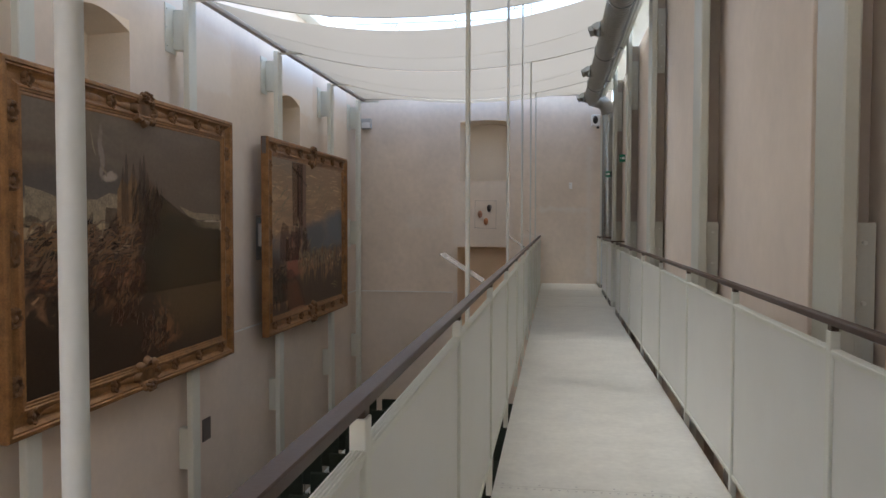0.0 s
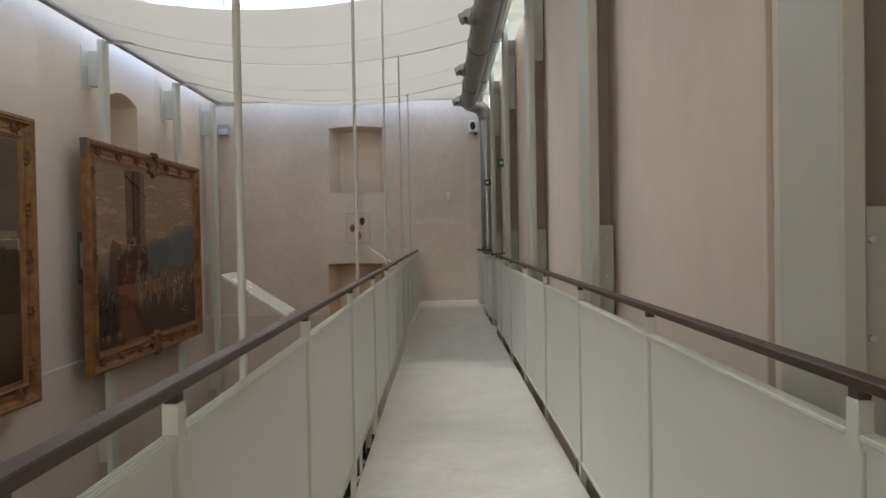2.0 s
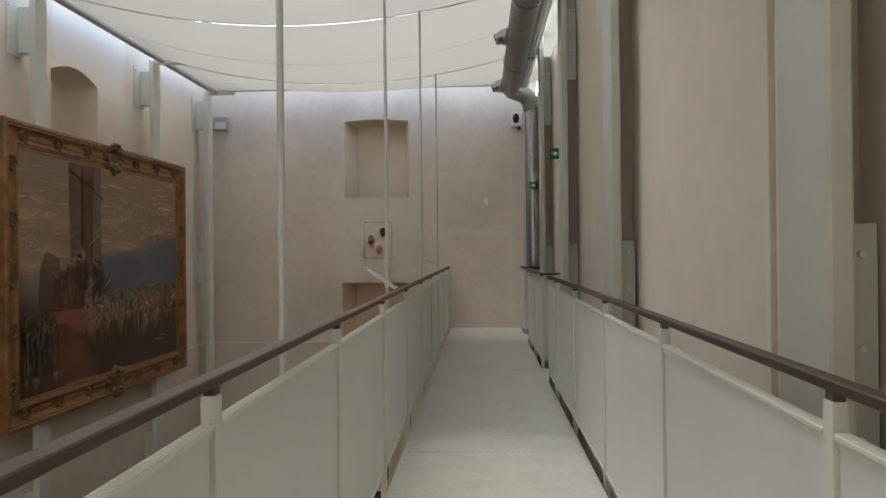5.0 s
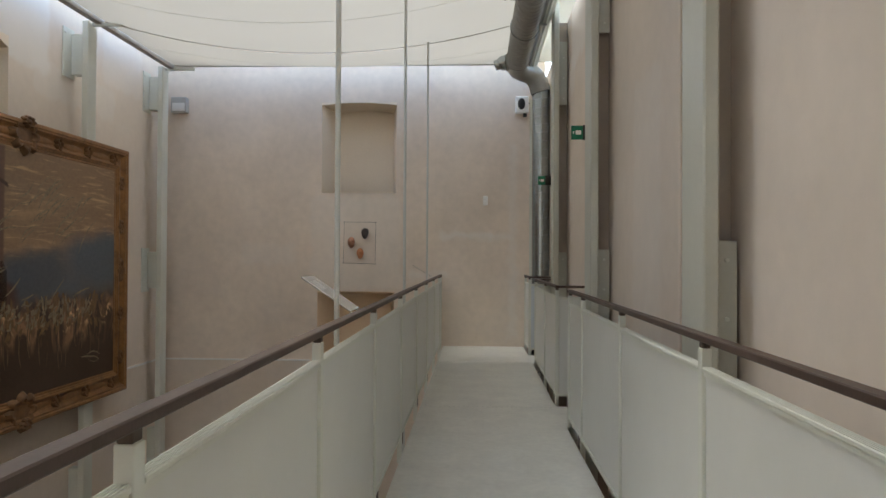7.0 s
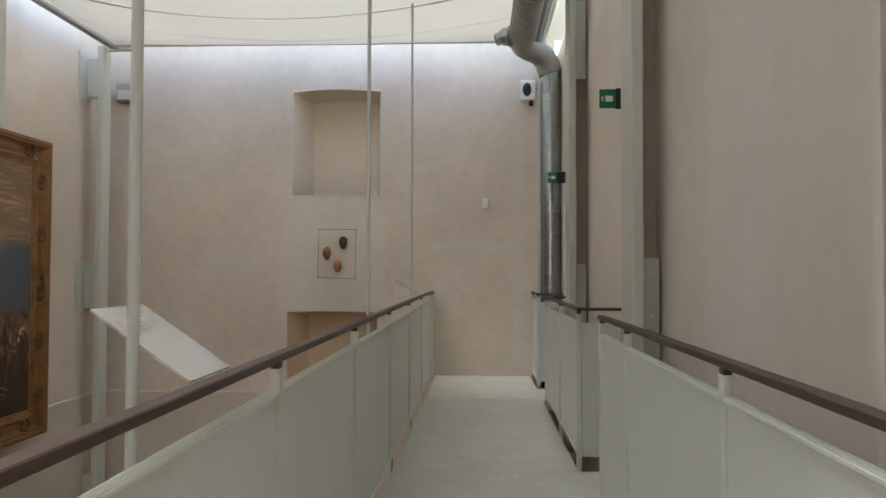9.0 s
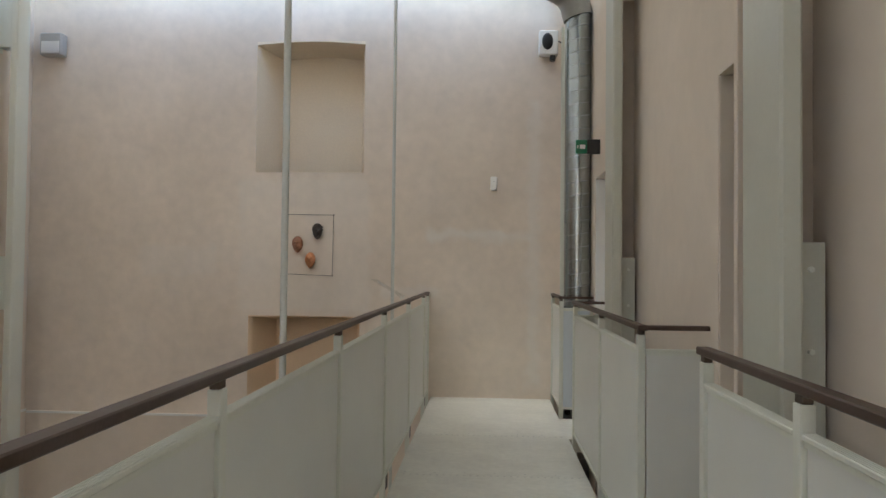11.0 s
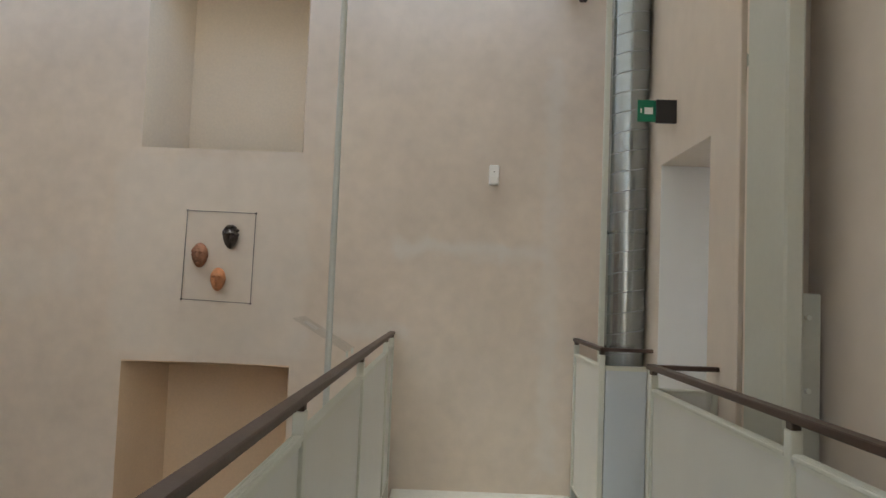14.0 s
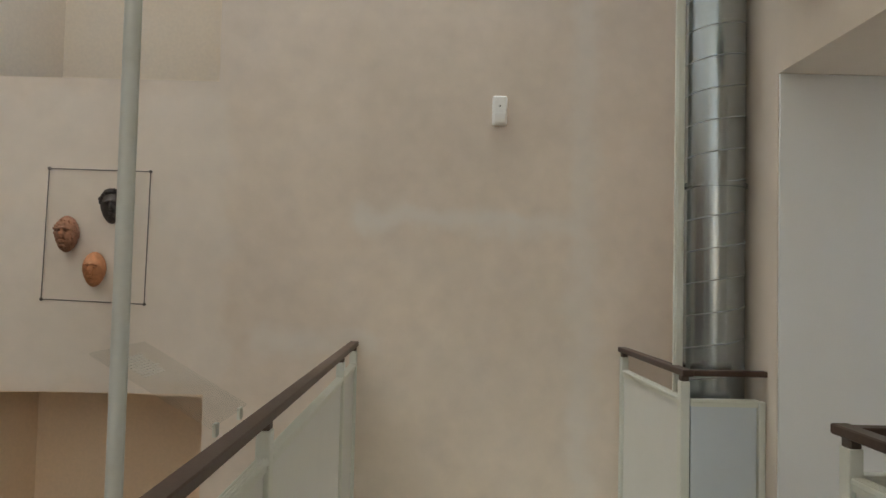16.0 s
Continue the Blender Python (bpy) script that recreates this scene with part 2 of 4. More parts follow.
def part(name, bm, material, parent=None, label="", smooth=False):
    me = bpy.data.meshes.new(name)
    bmesh.ops.recalc_face_normals(bm, faces=bm.faces)
    bm.to_mesh(me)
    bm.free()
    me.materials.append(material)
    if smooth:
        me.shade_smooth()
        me.set_sharp_from_angle(angle=radians(35))
    ob = new(name, me)
    if parent:
        ob.parent = parent
        ob.matrix_parent_inverse = Matrix.Translation(parent.location).inverted()
    if label:
        ob["label"] = label
    return ob


def thing(name, label, category, at=(0, 0, 0), group=""):
    ob = new(name)
    ob.empty_display_size = 0.1
    ob.location = at
    return tagged(ob, label, category, group)


def bm_box(*a, **k):
    return box(bmesh.new(), *a, **k)


def structure(name, bm, material, label, category="", smooth=False):
    return tagged(part(name, bm, material, smooth=smooth), label, category, kind="structure")


def grid_wall(bm, u0, u1, v0, v1, holes, place, thick):
    """A wall sheet with rectangular holes; place(u, v, d) gives the point at depth d."""
    us = sorted({u0, u1, *[h[0] for h in holes], *[h[1] for h in holes]})
    vs = sorted({v0, v1, *[h[2] for h in holes], *[h[3] for h in holes]})

    def open_at(u, v):
        return any(h[0] < u < h[1] and h[2] < v < h[3] for h in holes)

    cache = {}

    def vert(u, v, d):
        k = (round(u, 4), round(v, 4), d)
        if k not in cache:
            cache[k] = bm.verts.new(place(u, v, d))
        return cache[k]

    solid = {}
    for i in range(len(us) - 1):
        for j in range(len(vs) - 1):
            solid[i, j] = not open_at((us[i] + us[i + 1]) / 2, (vs[j] + vs[j + 1]) / 2)
    for (i, j), s in solid.items():
        if not s:
            continue
        a, b, c, d = (us[i], vs[j]), (us[i + 1], vs[j]), (us[i + 1], vs[j + 1]), (us[i], vs[j + 1])
        for dep in (0, thick):
            bm.faces.new([vert(*p, dep) for p in (a, b, c, d)])
        for (p, q, ni, nj) in ((a, b, i, j - 1), (b, c, i + 1, j), (c, d, i, j + 1), (d, a, i - 1, j)):
            if not solid.get((ni, nj), False):
                bm.faces.new([vert(*p, 0), vert(*q, 0), vert(*q, thick), vert(*p, thick)])
    return bm


def niche_bm(u0, u1, z0, z1, rise, depth, inl, inr, intop, inbot, place, seg=10):
    """The lining of a splayed recess with a shallow arched head. Its mouth is u0..u1, z0..z1, the head rises from z1-rise to z1."""
    bm = bmesh.new()

    def outline(a, b, lo, hi, rs):
        pts = [(a, lo), (b, lo)]
        for k in range(seg + 1):
            f = k / seg
            pts.append((b + (a - b) * f, hi - rs + rs * math.sin(math.pi * f)))
        return pts

    front = [bm.verts.new(place(u, z, 0)) for u, z in outline(u0, u1, z0, z1, rise)]
    back = [bm.verts.new(place(u, z, depth)) for u, z in outline(u0 + inl, u1 - inr, z0 + inbot, z1 - intop, rise)]
    n = len(front)
    for i in range(n):
        bm.faces.new((front[i], front[(i + 1) % n], back[(i + 1) % n], back[i]))
    bm.faces.new(back)
    top = [bm.verts.new(place(u, z1, 0)) for u in (u1, u0)]
    bm.faces.new([top[0], top[1], *reversed(front[2:])])
    return bm


# ---- plan ----
XL, XR, Y0, YE = -4.2, 1.53, -6.0, 18.0
ZF, ZT, ZR = -3.4, 5.2, 5.25
RAIL_X, RAIL_Z = 1.25, 1.046
COLS_R = [-4.4, -1.55, 1.3, 4.12, 6.86, 9.73, 12.5, 15.17]
COLS_L = [-4.7, -1.85, 1.0, 3.85, 6.72, 9.6, 12.5, 15.3, 17.38]

E = {"end": lambda u, v, d: (u, YE + d, v), "left": lambda u, v, d: (XL - d, u, v), "right": lambda u, v, d: (XR + d, u, v), "back": lambda u, v, d: (u, Y0 - d, v)}

structure("wall_end", grid_wall(bmesh.new(), XL, XR, ZF, ZT, [(-1.80, -0.675, 2.265, 3.62), (-1.85, -0.70, -1.6, 0.795)], E["end"], 0.6), PLASTER_END, "warm beige plastered end wall with two shallow recesses")
structure("niche", niche_bm(-1.80, -0.675, 2.265, 3.62, 0.035, 0.42, 0.18, 0.09, 0.05, 0.0, E["end"]), NICHE, "cream plastered lining of a recessed blind window")
structure("niche", niche_bm(-1.85, -0.70, -1.6, 0.795, 0.012, 0.42, 0.18, 0.09, 0.05, 0.0, E["end"]), NICHE_LOW, "ochre plastered lining of a recessed blind window")
left_niches = [(2.1, 3.2), (7.62, 8.72), (13.15, 14.18)]
structure("wall_left", grid_wall(bmesh.new(), Y0, YE, ZF, ZT, [(a, b, 2.3, 3.52) for a, b in left_niches], E["left"], 0.6), PLASTER, "warm beige plastered long wall with blind windows")
for a, b in left_niches:
    structure("niche", niche_bm(a, b, 2.3, 3.52, 0.12, 0.42, 0.1, 0.1, 0.05, 0.0, E["left"]), NICHE, "ochre plastered lining of a blind window with an arched head")
DOORS = [(12.66, 13.50), (16.22, 17.02)]
structure("wall_right", grid_wall(bmesh.new(), Y0, YE, ZF, 3.95, [(3.0, 4.05, -0.12, 1.96), *[(a, b, -0.12, 2.09) for a, b in DOORS]], E["right"], 0.6), PLASTER, "warm beige plastered long wall beside the walkway")
structure("fascia", bm_box(XR, XR + 0.3, Y0, YE - 0.002, 4.245, 5.2, bevel=0.004), STEEL_PAINT, "pale painted steel fascia under the glass roof")
# Soffit added to block overhead sky; it leaves open slots above the wall.
structure("soffit", bm_box(1.42, XR + 0.3, Y0, YE - 0.002, 4.21, 4.24), STEEL_PAINT, "pale painted soffit added to shut overhead sky off the wall top")
# Unseen strips added under the roof edge to hold skylight off the wall tops.
structure("gutter", bm_box(XL - 0.1, XL + 0.22, Y0, YE - 0.002, 5.0, 5.06), STEEL_PAINT, "pale unseen strip added to shade the top of the long wall")
structure("gutter", bm_box(XL + 0.23, XR - 0.01, YE - 0.08, YE + 0.1, 5.06, 5.12), STEEL_PAINT, "pale unseen strip added to shade the top of the end wall")
structure("niche", niche_bm(3.0, 4.05, -0.12, 1.96, 0.015, 0.5, 0.12, 0.12, 0.02, 0.0, E["right"]), NICHE_LOW, "ochre plastered recess in the wall")
structure("wall_back", grid_wall(bmesh.new(), XL, XR, ZF, ZT, [], E["back"], 0.3), PLASTER, "warm beige plastered wall that closes the hall")
structure("hall_floor", bm_box(XL - 0.6, XR + 0.6, Y0 - 0.3, YE + 0.6, ZF - 0.2, ZF), HALL, "dark brown floor of the hall below")
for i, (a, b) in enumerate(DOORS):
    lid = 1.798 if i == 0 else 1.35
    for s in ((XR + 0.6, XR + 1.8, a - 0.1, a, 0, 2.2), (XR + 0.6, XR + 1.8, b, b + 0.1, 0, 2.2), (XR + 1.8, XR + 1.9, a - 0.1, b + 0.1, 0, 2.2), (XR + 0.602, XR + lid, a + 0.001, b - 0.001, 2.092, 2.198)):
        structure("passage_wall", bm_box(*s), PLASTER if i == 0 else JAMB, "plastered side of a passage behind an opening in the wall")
    structure("jamb", bm_box(XR + 0.003, XR + 0.6, b - 0.012, b - 0.002, 0, 2.088), PLASTER if i == 0 else JAMB, "plastered lining of an opening in the wall")
    structure("threshold", bm_box(1.2, XR + 1.8, a, b, -0.1, -0.003), FLOOR, "off-white painted floor of a side opening")

# ---- walkway ----
JOINTS = [Y0, 0.4, 5.0, 9.95, 13.45, 15.15, 16.3, YE]
deck = thing("walkway_deck", "off-white painted steel walkway deck in long plates", "walkway", (0.6, 9, 0))
for a, b in zip(JOINTS, JOINTS[1:]):
    part("deck_plate", bm_box(0.035, 1.225, a + 0.0015, b - 0.0015, -0.045, 0.0, bevel=0.002), FLOOR, deck)
for y in JOINTS[1:-1]:
    bm = bmesh.new()
    for side in (-0.03, 0.03):
        x = 0.08
        while x < 1.2:
            tube(bm, (x, y + side, 0.0), (x, y + side, 0.0012), 0.007, 6)
            x += 0.042 if side < 0 else 0.19
    tagged(part("screws", bm, PRINT, deck), kind="stuff")
part("beam", bm_box(0.05, 0.15, Y0, YE, -0.35, -0.05), STEEL_PAINT, deck)
part("beam", bm_box(1.1, 1.2, Y0, YE, -0.35, -0.05), STEEL_PAINT, deck)


def railing(name, p, q, posts, label, kick=True, thin=False, infill=None):
    """A railing from p to q in plan, with posts at the given distances along it."""
    p, q = Vector((*p, 0)), Vector((*q, 0))
    ang = math.atan2((q - p).y, (q - p).x)
    length = (q - p).length
    ob = thing(name, label, "railing", p)
    turn = Matrix.Translation(p) @ Matrix.Rotation(ang, 4, "Z")

    def put(nm, bm, m, lab=""):
        bmesh.ops.transform(bm, matrix=turn, verts=bm.verts)
        return part(nm, bm, m, ob, lab)

    drop = 0.0015 if thin else 0.0
    put("handrail", bm_box(-0.02, length + 0.02, -0.020, 0.020, RAIL_Z - 0.011 + drop, RAIL_Z + 0.012 - drop, bevel=0.003), RAIL, "dark brown flat steel handrail")
    for s in posts:
        if thin:
            if s > 0:
                put("post", bm_box(s - 0.012, s + 0.012, -0.016, 0.016, -0.05, 0.95, bevel=0.002), STEEL_PAINT)
            continue
        put("post", bm_box(s - 0.020, s + 0.020, -0.016, 0.016, -0.12, 1.015, bevel=0.002), STEEL_PAINT)
        put("bracket", bm_box(s - 0.018, s + 0.018, -0.013, 0.013, 1.014, 1.036, bevel=0.003), BROWN, "small brown rail bracket")
    for a, b in zip(posts, posts[1:]):
        bm = bmesh.new()
        g = 0.024 if not thin else 0.013
        a = a if not thin else a - 0.012
        box(bm, a + g, b - g, -0.016, 0.016, 0.944, 0.956, bevel=0.002)
        box(bm, a + g, b - g, -0.011, 0.011, 0.930, 0.944)
        if not thin:
            for k in range(4):
                box(bm, a + g, b - g, -0.013 + 0.0072 * k, -0.0095 + 0.0072 * k, 0.956, 0.9585)
        put("top_trim", bm, STEEL_PAINT)
        put("panel", bm_box(a + g + 0.003, b - g - 0.003, -0.005, 0.005, 0.085, 0.930), infill or PANEL, "pale blue-grey infill panel" if infill else "pale grey-green perforated infill panel")
        put("bottom_trim", bm_box(a + g, b - g, -0.012, 0.012, 0.065, 0.085), STEEL_PAINT)
        if kick:
            put("foot_plate", bm_box(a + 0.021, a + 0.16, -0.010, 0.010, -0.02, 0.064), BROWN)
    return ob


def run(a, b, step, first):
    out = [first]
    while out[-1] + step < b - 0.25:
        out.append(out[-1] + step)
    return [s - a for s in out if s >= a]


PL = [9.29 + 1.367 * k for k in range(-11, 7)]
railing("railing", (-0.005, Y0 + 0.02), (-0.005, YE - 0.005), [y - Y0 - 0.02 for y in PL if y > Y0 + 0.1 and y < 17.5] + [YE - 0.045 - Y0], "long pale panelled railing with a brown handrail along the open side")
PR = [9.24 + 1.372 * k for k in range(-11, 3)] + [12.68]
railing("railing", (RAIL_X, Y0 + 0.02), (RAIL_X, 12.705), [y - Y0 - 0.02 for y in PR if y > Y0 + 0.1], "long pale panelled railing with a brown handrail beside the wall")
railing("railing", (RAIL_X, 13.62), (RAIL_X, 16.09), [0.03, 1.14, 2.44], "short pale panelled railing between two side openings")
railing("railing", (RAIL_X + 0.015, 13.63), (XR - 0.003, 13.63), [0.0, 0.25], "very short panelled return railing fixed to the wall", kick=False, thin=True)
railing("railing", (RAIL_X + 0.015, 16.08), (XR - 0.003, 16.08), [0.0, 0.25], "very short panelled return railing fixed to the wall", kick=False, thin=True)
railing("railing", (RAIL_X, 17.1), (RAIL_X, YE - 0.005), [0.03, 0.862], "short panelled railing beside the ventilation duct")
railing("railing", (RAIL_X + 0.015, 17.11), (XR - 0.003, 17.11), [0.0, 0.25], "very short panelled return railing fixed to the wall beside the duct", kick=False, thin=True, infill=PANEL_BLUE)


# ---- steel columns ----
def column(x_front, depth, y, w, z0, z1, sign, label):
    """A square hollow steel column by a wall, its front face at x_front."""
    ob = thing("steel_column", label, "column", (x_front, y + w / 2, z0))
    xa, xb = sorted((x_front, x_front + sign * depth))
    part("shaft", bm_box(xa, xb, y, y + w, z0, z1, bevel=0.008), COLUMN_PAINT if sign > 0 else STEEL_PAINT, ob)
    return ob


def plate(ob, xw, sign, y, z0, z1, reach, w, ys):
    bm = bmesh.new()
    box(bm, min(xw, xw - sign * 0.012), max(xw, xw - sign * 0.012), y - w / 2, y + w / 2, z0, z1, bevel=0.002)
    part("wall_plate", bm, COLUMN_PAINT if sign > 0 else STEEL_PAINT, ob)
    bm = bmesh.new()
    xa, xb = xw - sign * 0.012, xw - sign * reach
    box(bm, min(xa, xb), max(xa, xb), ys + 0.04, ys + 0.16, z0 + 0.05, z1 - 0.05)
    part("stub", bm, COLUMN_PAINT if sign > 0 else STEEL_PAINT, ob)
    bm = bmesh.new()
    for zz in (z0 + 0.07, (z0 + z1) / 2, z1 - 0.07):
        for yy in (y - w / 2 + 0.03, y + w / 2 - 0.03):
            tube(bm, (xw - sign * 0.012, yy, zz), (xw - sign * 0.026, yy, zz), 0.010, 6)
    part("bolt", bm, STEEL_PAINT, ob)


for y in COLS_R:
    c = column(1.36, 0.06, y - 0.10, 0.30, ZF, 4.2, 1, "pale grey-green painted steel column against the wall beside the walkway")
    # Brown block imitates the dark gap between column and wall.
    part("packing", bm_box(1.4205, XR - 0.002, y + 0.10, y + 0.19, ZF, 3.94), GAP_SHADE, c, "brown block standing for the shaded gap behind the column")
    for z0, z1 in ((0.55, 1.37), (3.0, 3.7)):
        part("fixing_plate", bm_box(1.425, 1.517, y - 0.004, y + 0.008, z0, z1, bevel=0.002), COLUMN_PAINT, c)
        zz = z0 + 0.07
        while zz < z1:
            part("bolt", tube(bmesh.new(), (1.476, y - 0.0041, zz), (1.476, y - 0.016, zz), 0.009, 6), STEEL_PAINT, c)
            zz += 0.225
    for ya, yb in ((0.206, 0.232), (0.345, 0.378)):
        part("cover_strip", bm_box(1.392, 1.414, y + ya, y + yb, ZF, 3.94, bevel=0.003), PLASTER, c, "beige painted narrow steel strip")
    for zz in (0.75, 2.2, 3.5):
        part("strip_bracket", bm_box(1.4145, XR - 0.001, y + 0.350, y + 0.373, zz, zz + 0.04), STEEL_PAINT, c)
for y in COLS_L:
    c = column(-3.97, 0.075, y, 0.2, ZF, 4.03, -1, "pale grey-green painted steel column standing before the long wall")
    for z0, z1 in ((3.36, 3.93), (0.8, 1.42), (-1.7, -1.1)):
        plate(c, XL + 0.001, -1, y - 0.02, z0, z1, 0.155, 0.24, y)
    part("outrigger", bm_box(-3.97, -3.55, y + 0.08, y + 0.12, 3.985, 4.025, bevel=0.003), STEEL_PAINT, c)

structure("ledge", bm_box(XL + 0.001, XL + 0.03, Y0, YE, ZF, -0.2, bevel=0.004), PLASTER, "slightly thicker lower part of the plastered wall")
bm = bmesh.new()
box(bm, XL, -1.95, YE - 0.03, YE - 0.001, ZF, -0.22, bevel=0.004)
structure("ledge", bm, PLASTER, "slightly thicker lower part of the end wall")

# White strips stand for light that the ledge's top edge catches.
structure("ledge_trim", bm_box(XL + 0.031, XL + 0.037, Y0, YE - 0.03, -0.225, -0.199), JAMB, "thin white strip put in for light caught along the ledge")
structure("ledge_trim", bm_box(XL + 0.04, -1.95, YE - 0.037, YE - 0.031, -0.242, -0.219), JAMB, "thin white strip put in for light caught along the ledge")

# ---- roof: edge beams, sails, glass ----
structure("edge_beam", bm_box(-3.93, -3.85, Y0, 17.56, 4.01, 4.08, bevel=0.004), HEM, "grey steel edge tube that holds the sails")
structure("edge_beam", bm_box(-3.849, 1.2, 17.465, 17.49, 4.035, 4.065, bevel=0.004), STEEL_PAINT, "thin pale tube that holds the last sail")
structure("edge_beam", bm_box(1.202, 1.358, Y0, YE - 0.02, 3.99, 4.08, bevel=0.004), STEEL_PAINT, "pale steel edge tube above the duct")


def sail(y0, y1, sag0=0.38, sag1=0.36, bow0=0.1, bow1=-0.1, xa=-3.84, xb=1.2):
    nx, ny = 40, 12

    def at(u, v):
        s = 4 * u * (1 - u)
        z = 4.055 - (sag0 + (sag1 - sag0) * v) * s - 0.07 * s * math.sin(math.pi * v)
        return Vector((xa + (xb - xa) * u, y0 + bow0 * s + (y1 - y0 - (bow0 + bow1) * s) * v, z))

    bm = bmesh.new()
    rows = [[bm.verts.new(at(i / nx, j / ny)) for i in range(nx + 1)] for j in range(ny + 1)]
    for j in range(ny):
        for i in range(nx):
            bm.faces.new((rows[j][i], rows[j][i + 1], rows[j + 1][i + 1], rows[j + 1][i]))
    ob = thing("shade_sail", "cream translucent fabric sail sagging between two edge tubes", "shade sail", (-1.3, (y0 + y1) / 2, 4.05), "shade sails under the glass roof")
    part("cloth", bm, FABRIC, ob, smooth=True)
    for v, nm in ((0.5, "seam"), (1, "hem")):
        bm = bmesh.new()
        pts = [at(i / nx, v) - Vector((0, 0, 0.003)) for i in range(nx + 1)]
        for p, q in zip(pts, pts[1:]):
            tube(bm, p, q, 0.006 if nm == "hem" else 0.0016, 5, caps=False)
        part(nm, bm, HEM, ob)
    return ob


for a, b, first_bow, last_bow in ((-1.3, 0.95, 0.1, -0.1), (0.94, 3.88, 0.1, -0.1), (3.87, 6.74, 0.1, 0.16), (6.79, 9.68, 0.26, 0.02), (9.90, 12.66, 0.28, -0.1), (12.65, 15.43, 0.1, -0.1)):
    sail(a, b, bow0=first_bow, bow1=last_bow)
sail(15.42, 17.46, sag1=0.02, bow1=0.0)

roof = thing("glass_roof", "glazed roof with pale steel bars above the sails", "roof", (-1.3, 9, ZR))
ys = [Y0 + (YE - Y0) * k / 14 for k in range(15)]
xs = [XL + (XR + 0.6 - XL) * k / 5 for k in range(6)]
for y in ys:
    part("glazing_joint", bm_box(XL - 0.1, XR + 0.6, y - 0.006, y + 0.006, ZR + 0.12, ZR + 0.142), GREYPL, roof)
for x in xs:
    part("glazing_joint", bm_box(x - 0.006, x + 0.006, Y0, YE, ZR + 0.121, ZR + 0.143), GREYPL, roof)
for i in range(5):
    for j in range(14):
        g = part("pane", bm_box(xs[i] + 0.007, xs[i + 1] - 0.007, ys[j] + 0.007, ys[j + 1] - 0.007, ZR + 0.13, ZR + 0.138), ROOFGLASS, roof)
        g.visible_shadow = False
for x in xs[1:-1]:
    for y in ys[1:-1]:
        bm = bmesh.new()
        for dx in (-0.12, 0.12):
            for dy in (-0.12, 0.12):
                tube(bm, (x, y, ZR + 0.03), (x + dx, y + dy, ZR + 0.115), 0.009, 6)
        tube(bm, (x, y, ZR - 0.16), (x, y, ZR + 0.04), 0.014, 8)
        part("glass_fitting", bm, GREYPL, roof)
for k, y in enumerate(ys[1:-1]):
    bm = bmesh.new()
    for i in range(5):
        tube(bm, (xs[i], y, ZR - 0.16 + 0.012 * (i % 2)), (xs[i + 1], y, ZR - 0.16), 0.008, 6)
    part("tie_rod", bm, GREYPL, roof)


# ---- ventilation ----
duct = thing("ventilation_duct", "grey round ventilation duct with jet nozzles, hung along the wall", "ventilation duct", (1.05, 9, 3.88))
bm = bmesh.new()
tube(bm, (1.05, Y0 + 0.05, 3.88), (1.05, 16.75, 3.88), 0.145, 28, caps=False)
k = 0.3
while k < 16.6:
    ring(bm, (1.05, k, 3.88), (1.05, k + 0.018, 3.88), 0.151, 0.144, 28)
    k += 0.11
part("pipe", bm, DUCTGREY, duct, smooth=True)
path = [(1.05, 16.75, 3.88), (1.055, 16.92, 3.88), (1.085, 17.08, 3.88), (1.16, 17.20, 3.875), (1.25, 17.26, 3.86), (1.325, 17.29, 3.81), (1.375, 17.3, 3.73), (1.408, 17.3, 3.6)]
bm = bmesh.new()
rows = []
for k, p in enumerate(path):
    p = Vector(p)
    way = (Vector(path[min(k + 1, len(path) - 1)]) - Vector(path[max(k - 1, 0)])).normalized()
    side = way.cross(Vector((0.8, -0.6, 0))).normalized()
    up = way.cross(side)
    rows.append([bm.verts.new(p + 0.14 * (math.cos(2 * math.pi * i / 28) * side + math.sin(2 * math.pi * i / 28) * up)) for i in range(28)])
for a, b in zip(rows, rows[1:]):
    for i in range(28):
        bm.faces.new((a[i], a[(i + 1) % 28], b[(i + 1) % 28], b[i]))
part("elbow", bm, DUCTGREY, duct, smooth=True)
for y in (2.7, 5.55, 8.4, 11.2, 14.0, 16.7):
    bm = bmesh.new()
    bmesh.ops.create_uvsphere(bm, u_segments=24, v_segments=14, radius=0.098, matrix=Matrix.Translation((0.87, y, 3.865)))
    nozzle = part("nozzle", bm, GALV, duct, "silvery ball-shaped air nozzle", smooth=True)
    part("collar", ring(bmesh.new(), (0.93, y, 3.87), (0.895, y, 3.867), 0.112, 0.09, 28), DUCTGREY, nozzle)
    part("mouth", ring(bmesh.new(), (0.80, y, 3.845), (0.755, y, 3.83), 0.068, 0.054, 24), GALV, nozzle)
    # Black disc stands for the shade inside the nozzle mouth.
    part("throat", tube(bmesh.new(), (0.785, y, 3.84), (0.765, y, 3.834), 0.0535, 20), BLACK, nozzle)
for y in COLS_R[1:]:
    part("strut", bm_box(0.90, 1.37, y + 0.02, y + 0.045, 4.048, 4.072, bevel=0.002), STEEL_PAINT, duct)
    part("hanger", ring(bmesh.new(), (1.05, y + 0.02, 3.88), (1.05, y + 0.045, 3.88), 0.166, 0.152, 28), GALV, duct)
    part("cable_clamp", bm_box(1.13, 1.30, y + 0.046, y + 0.075, 3.905, 3.925, bevel=0.002), GREYPL, duct)
riser = thing("duct_riser", "galvanised steel spiral duct rising beside the end wall", "ventilation duct", (1.408, 17.3, -3.4))
bm = bmesh.new()
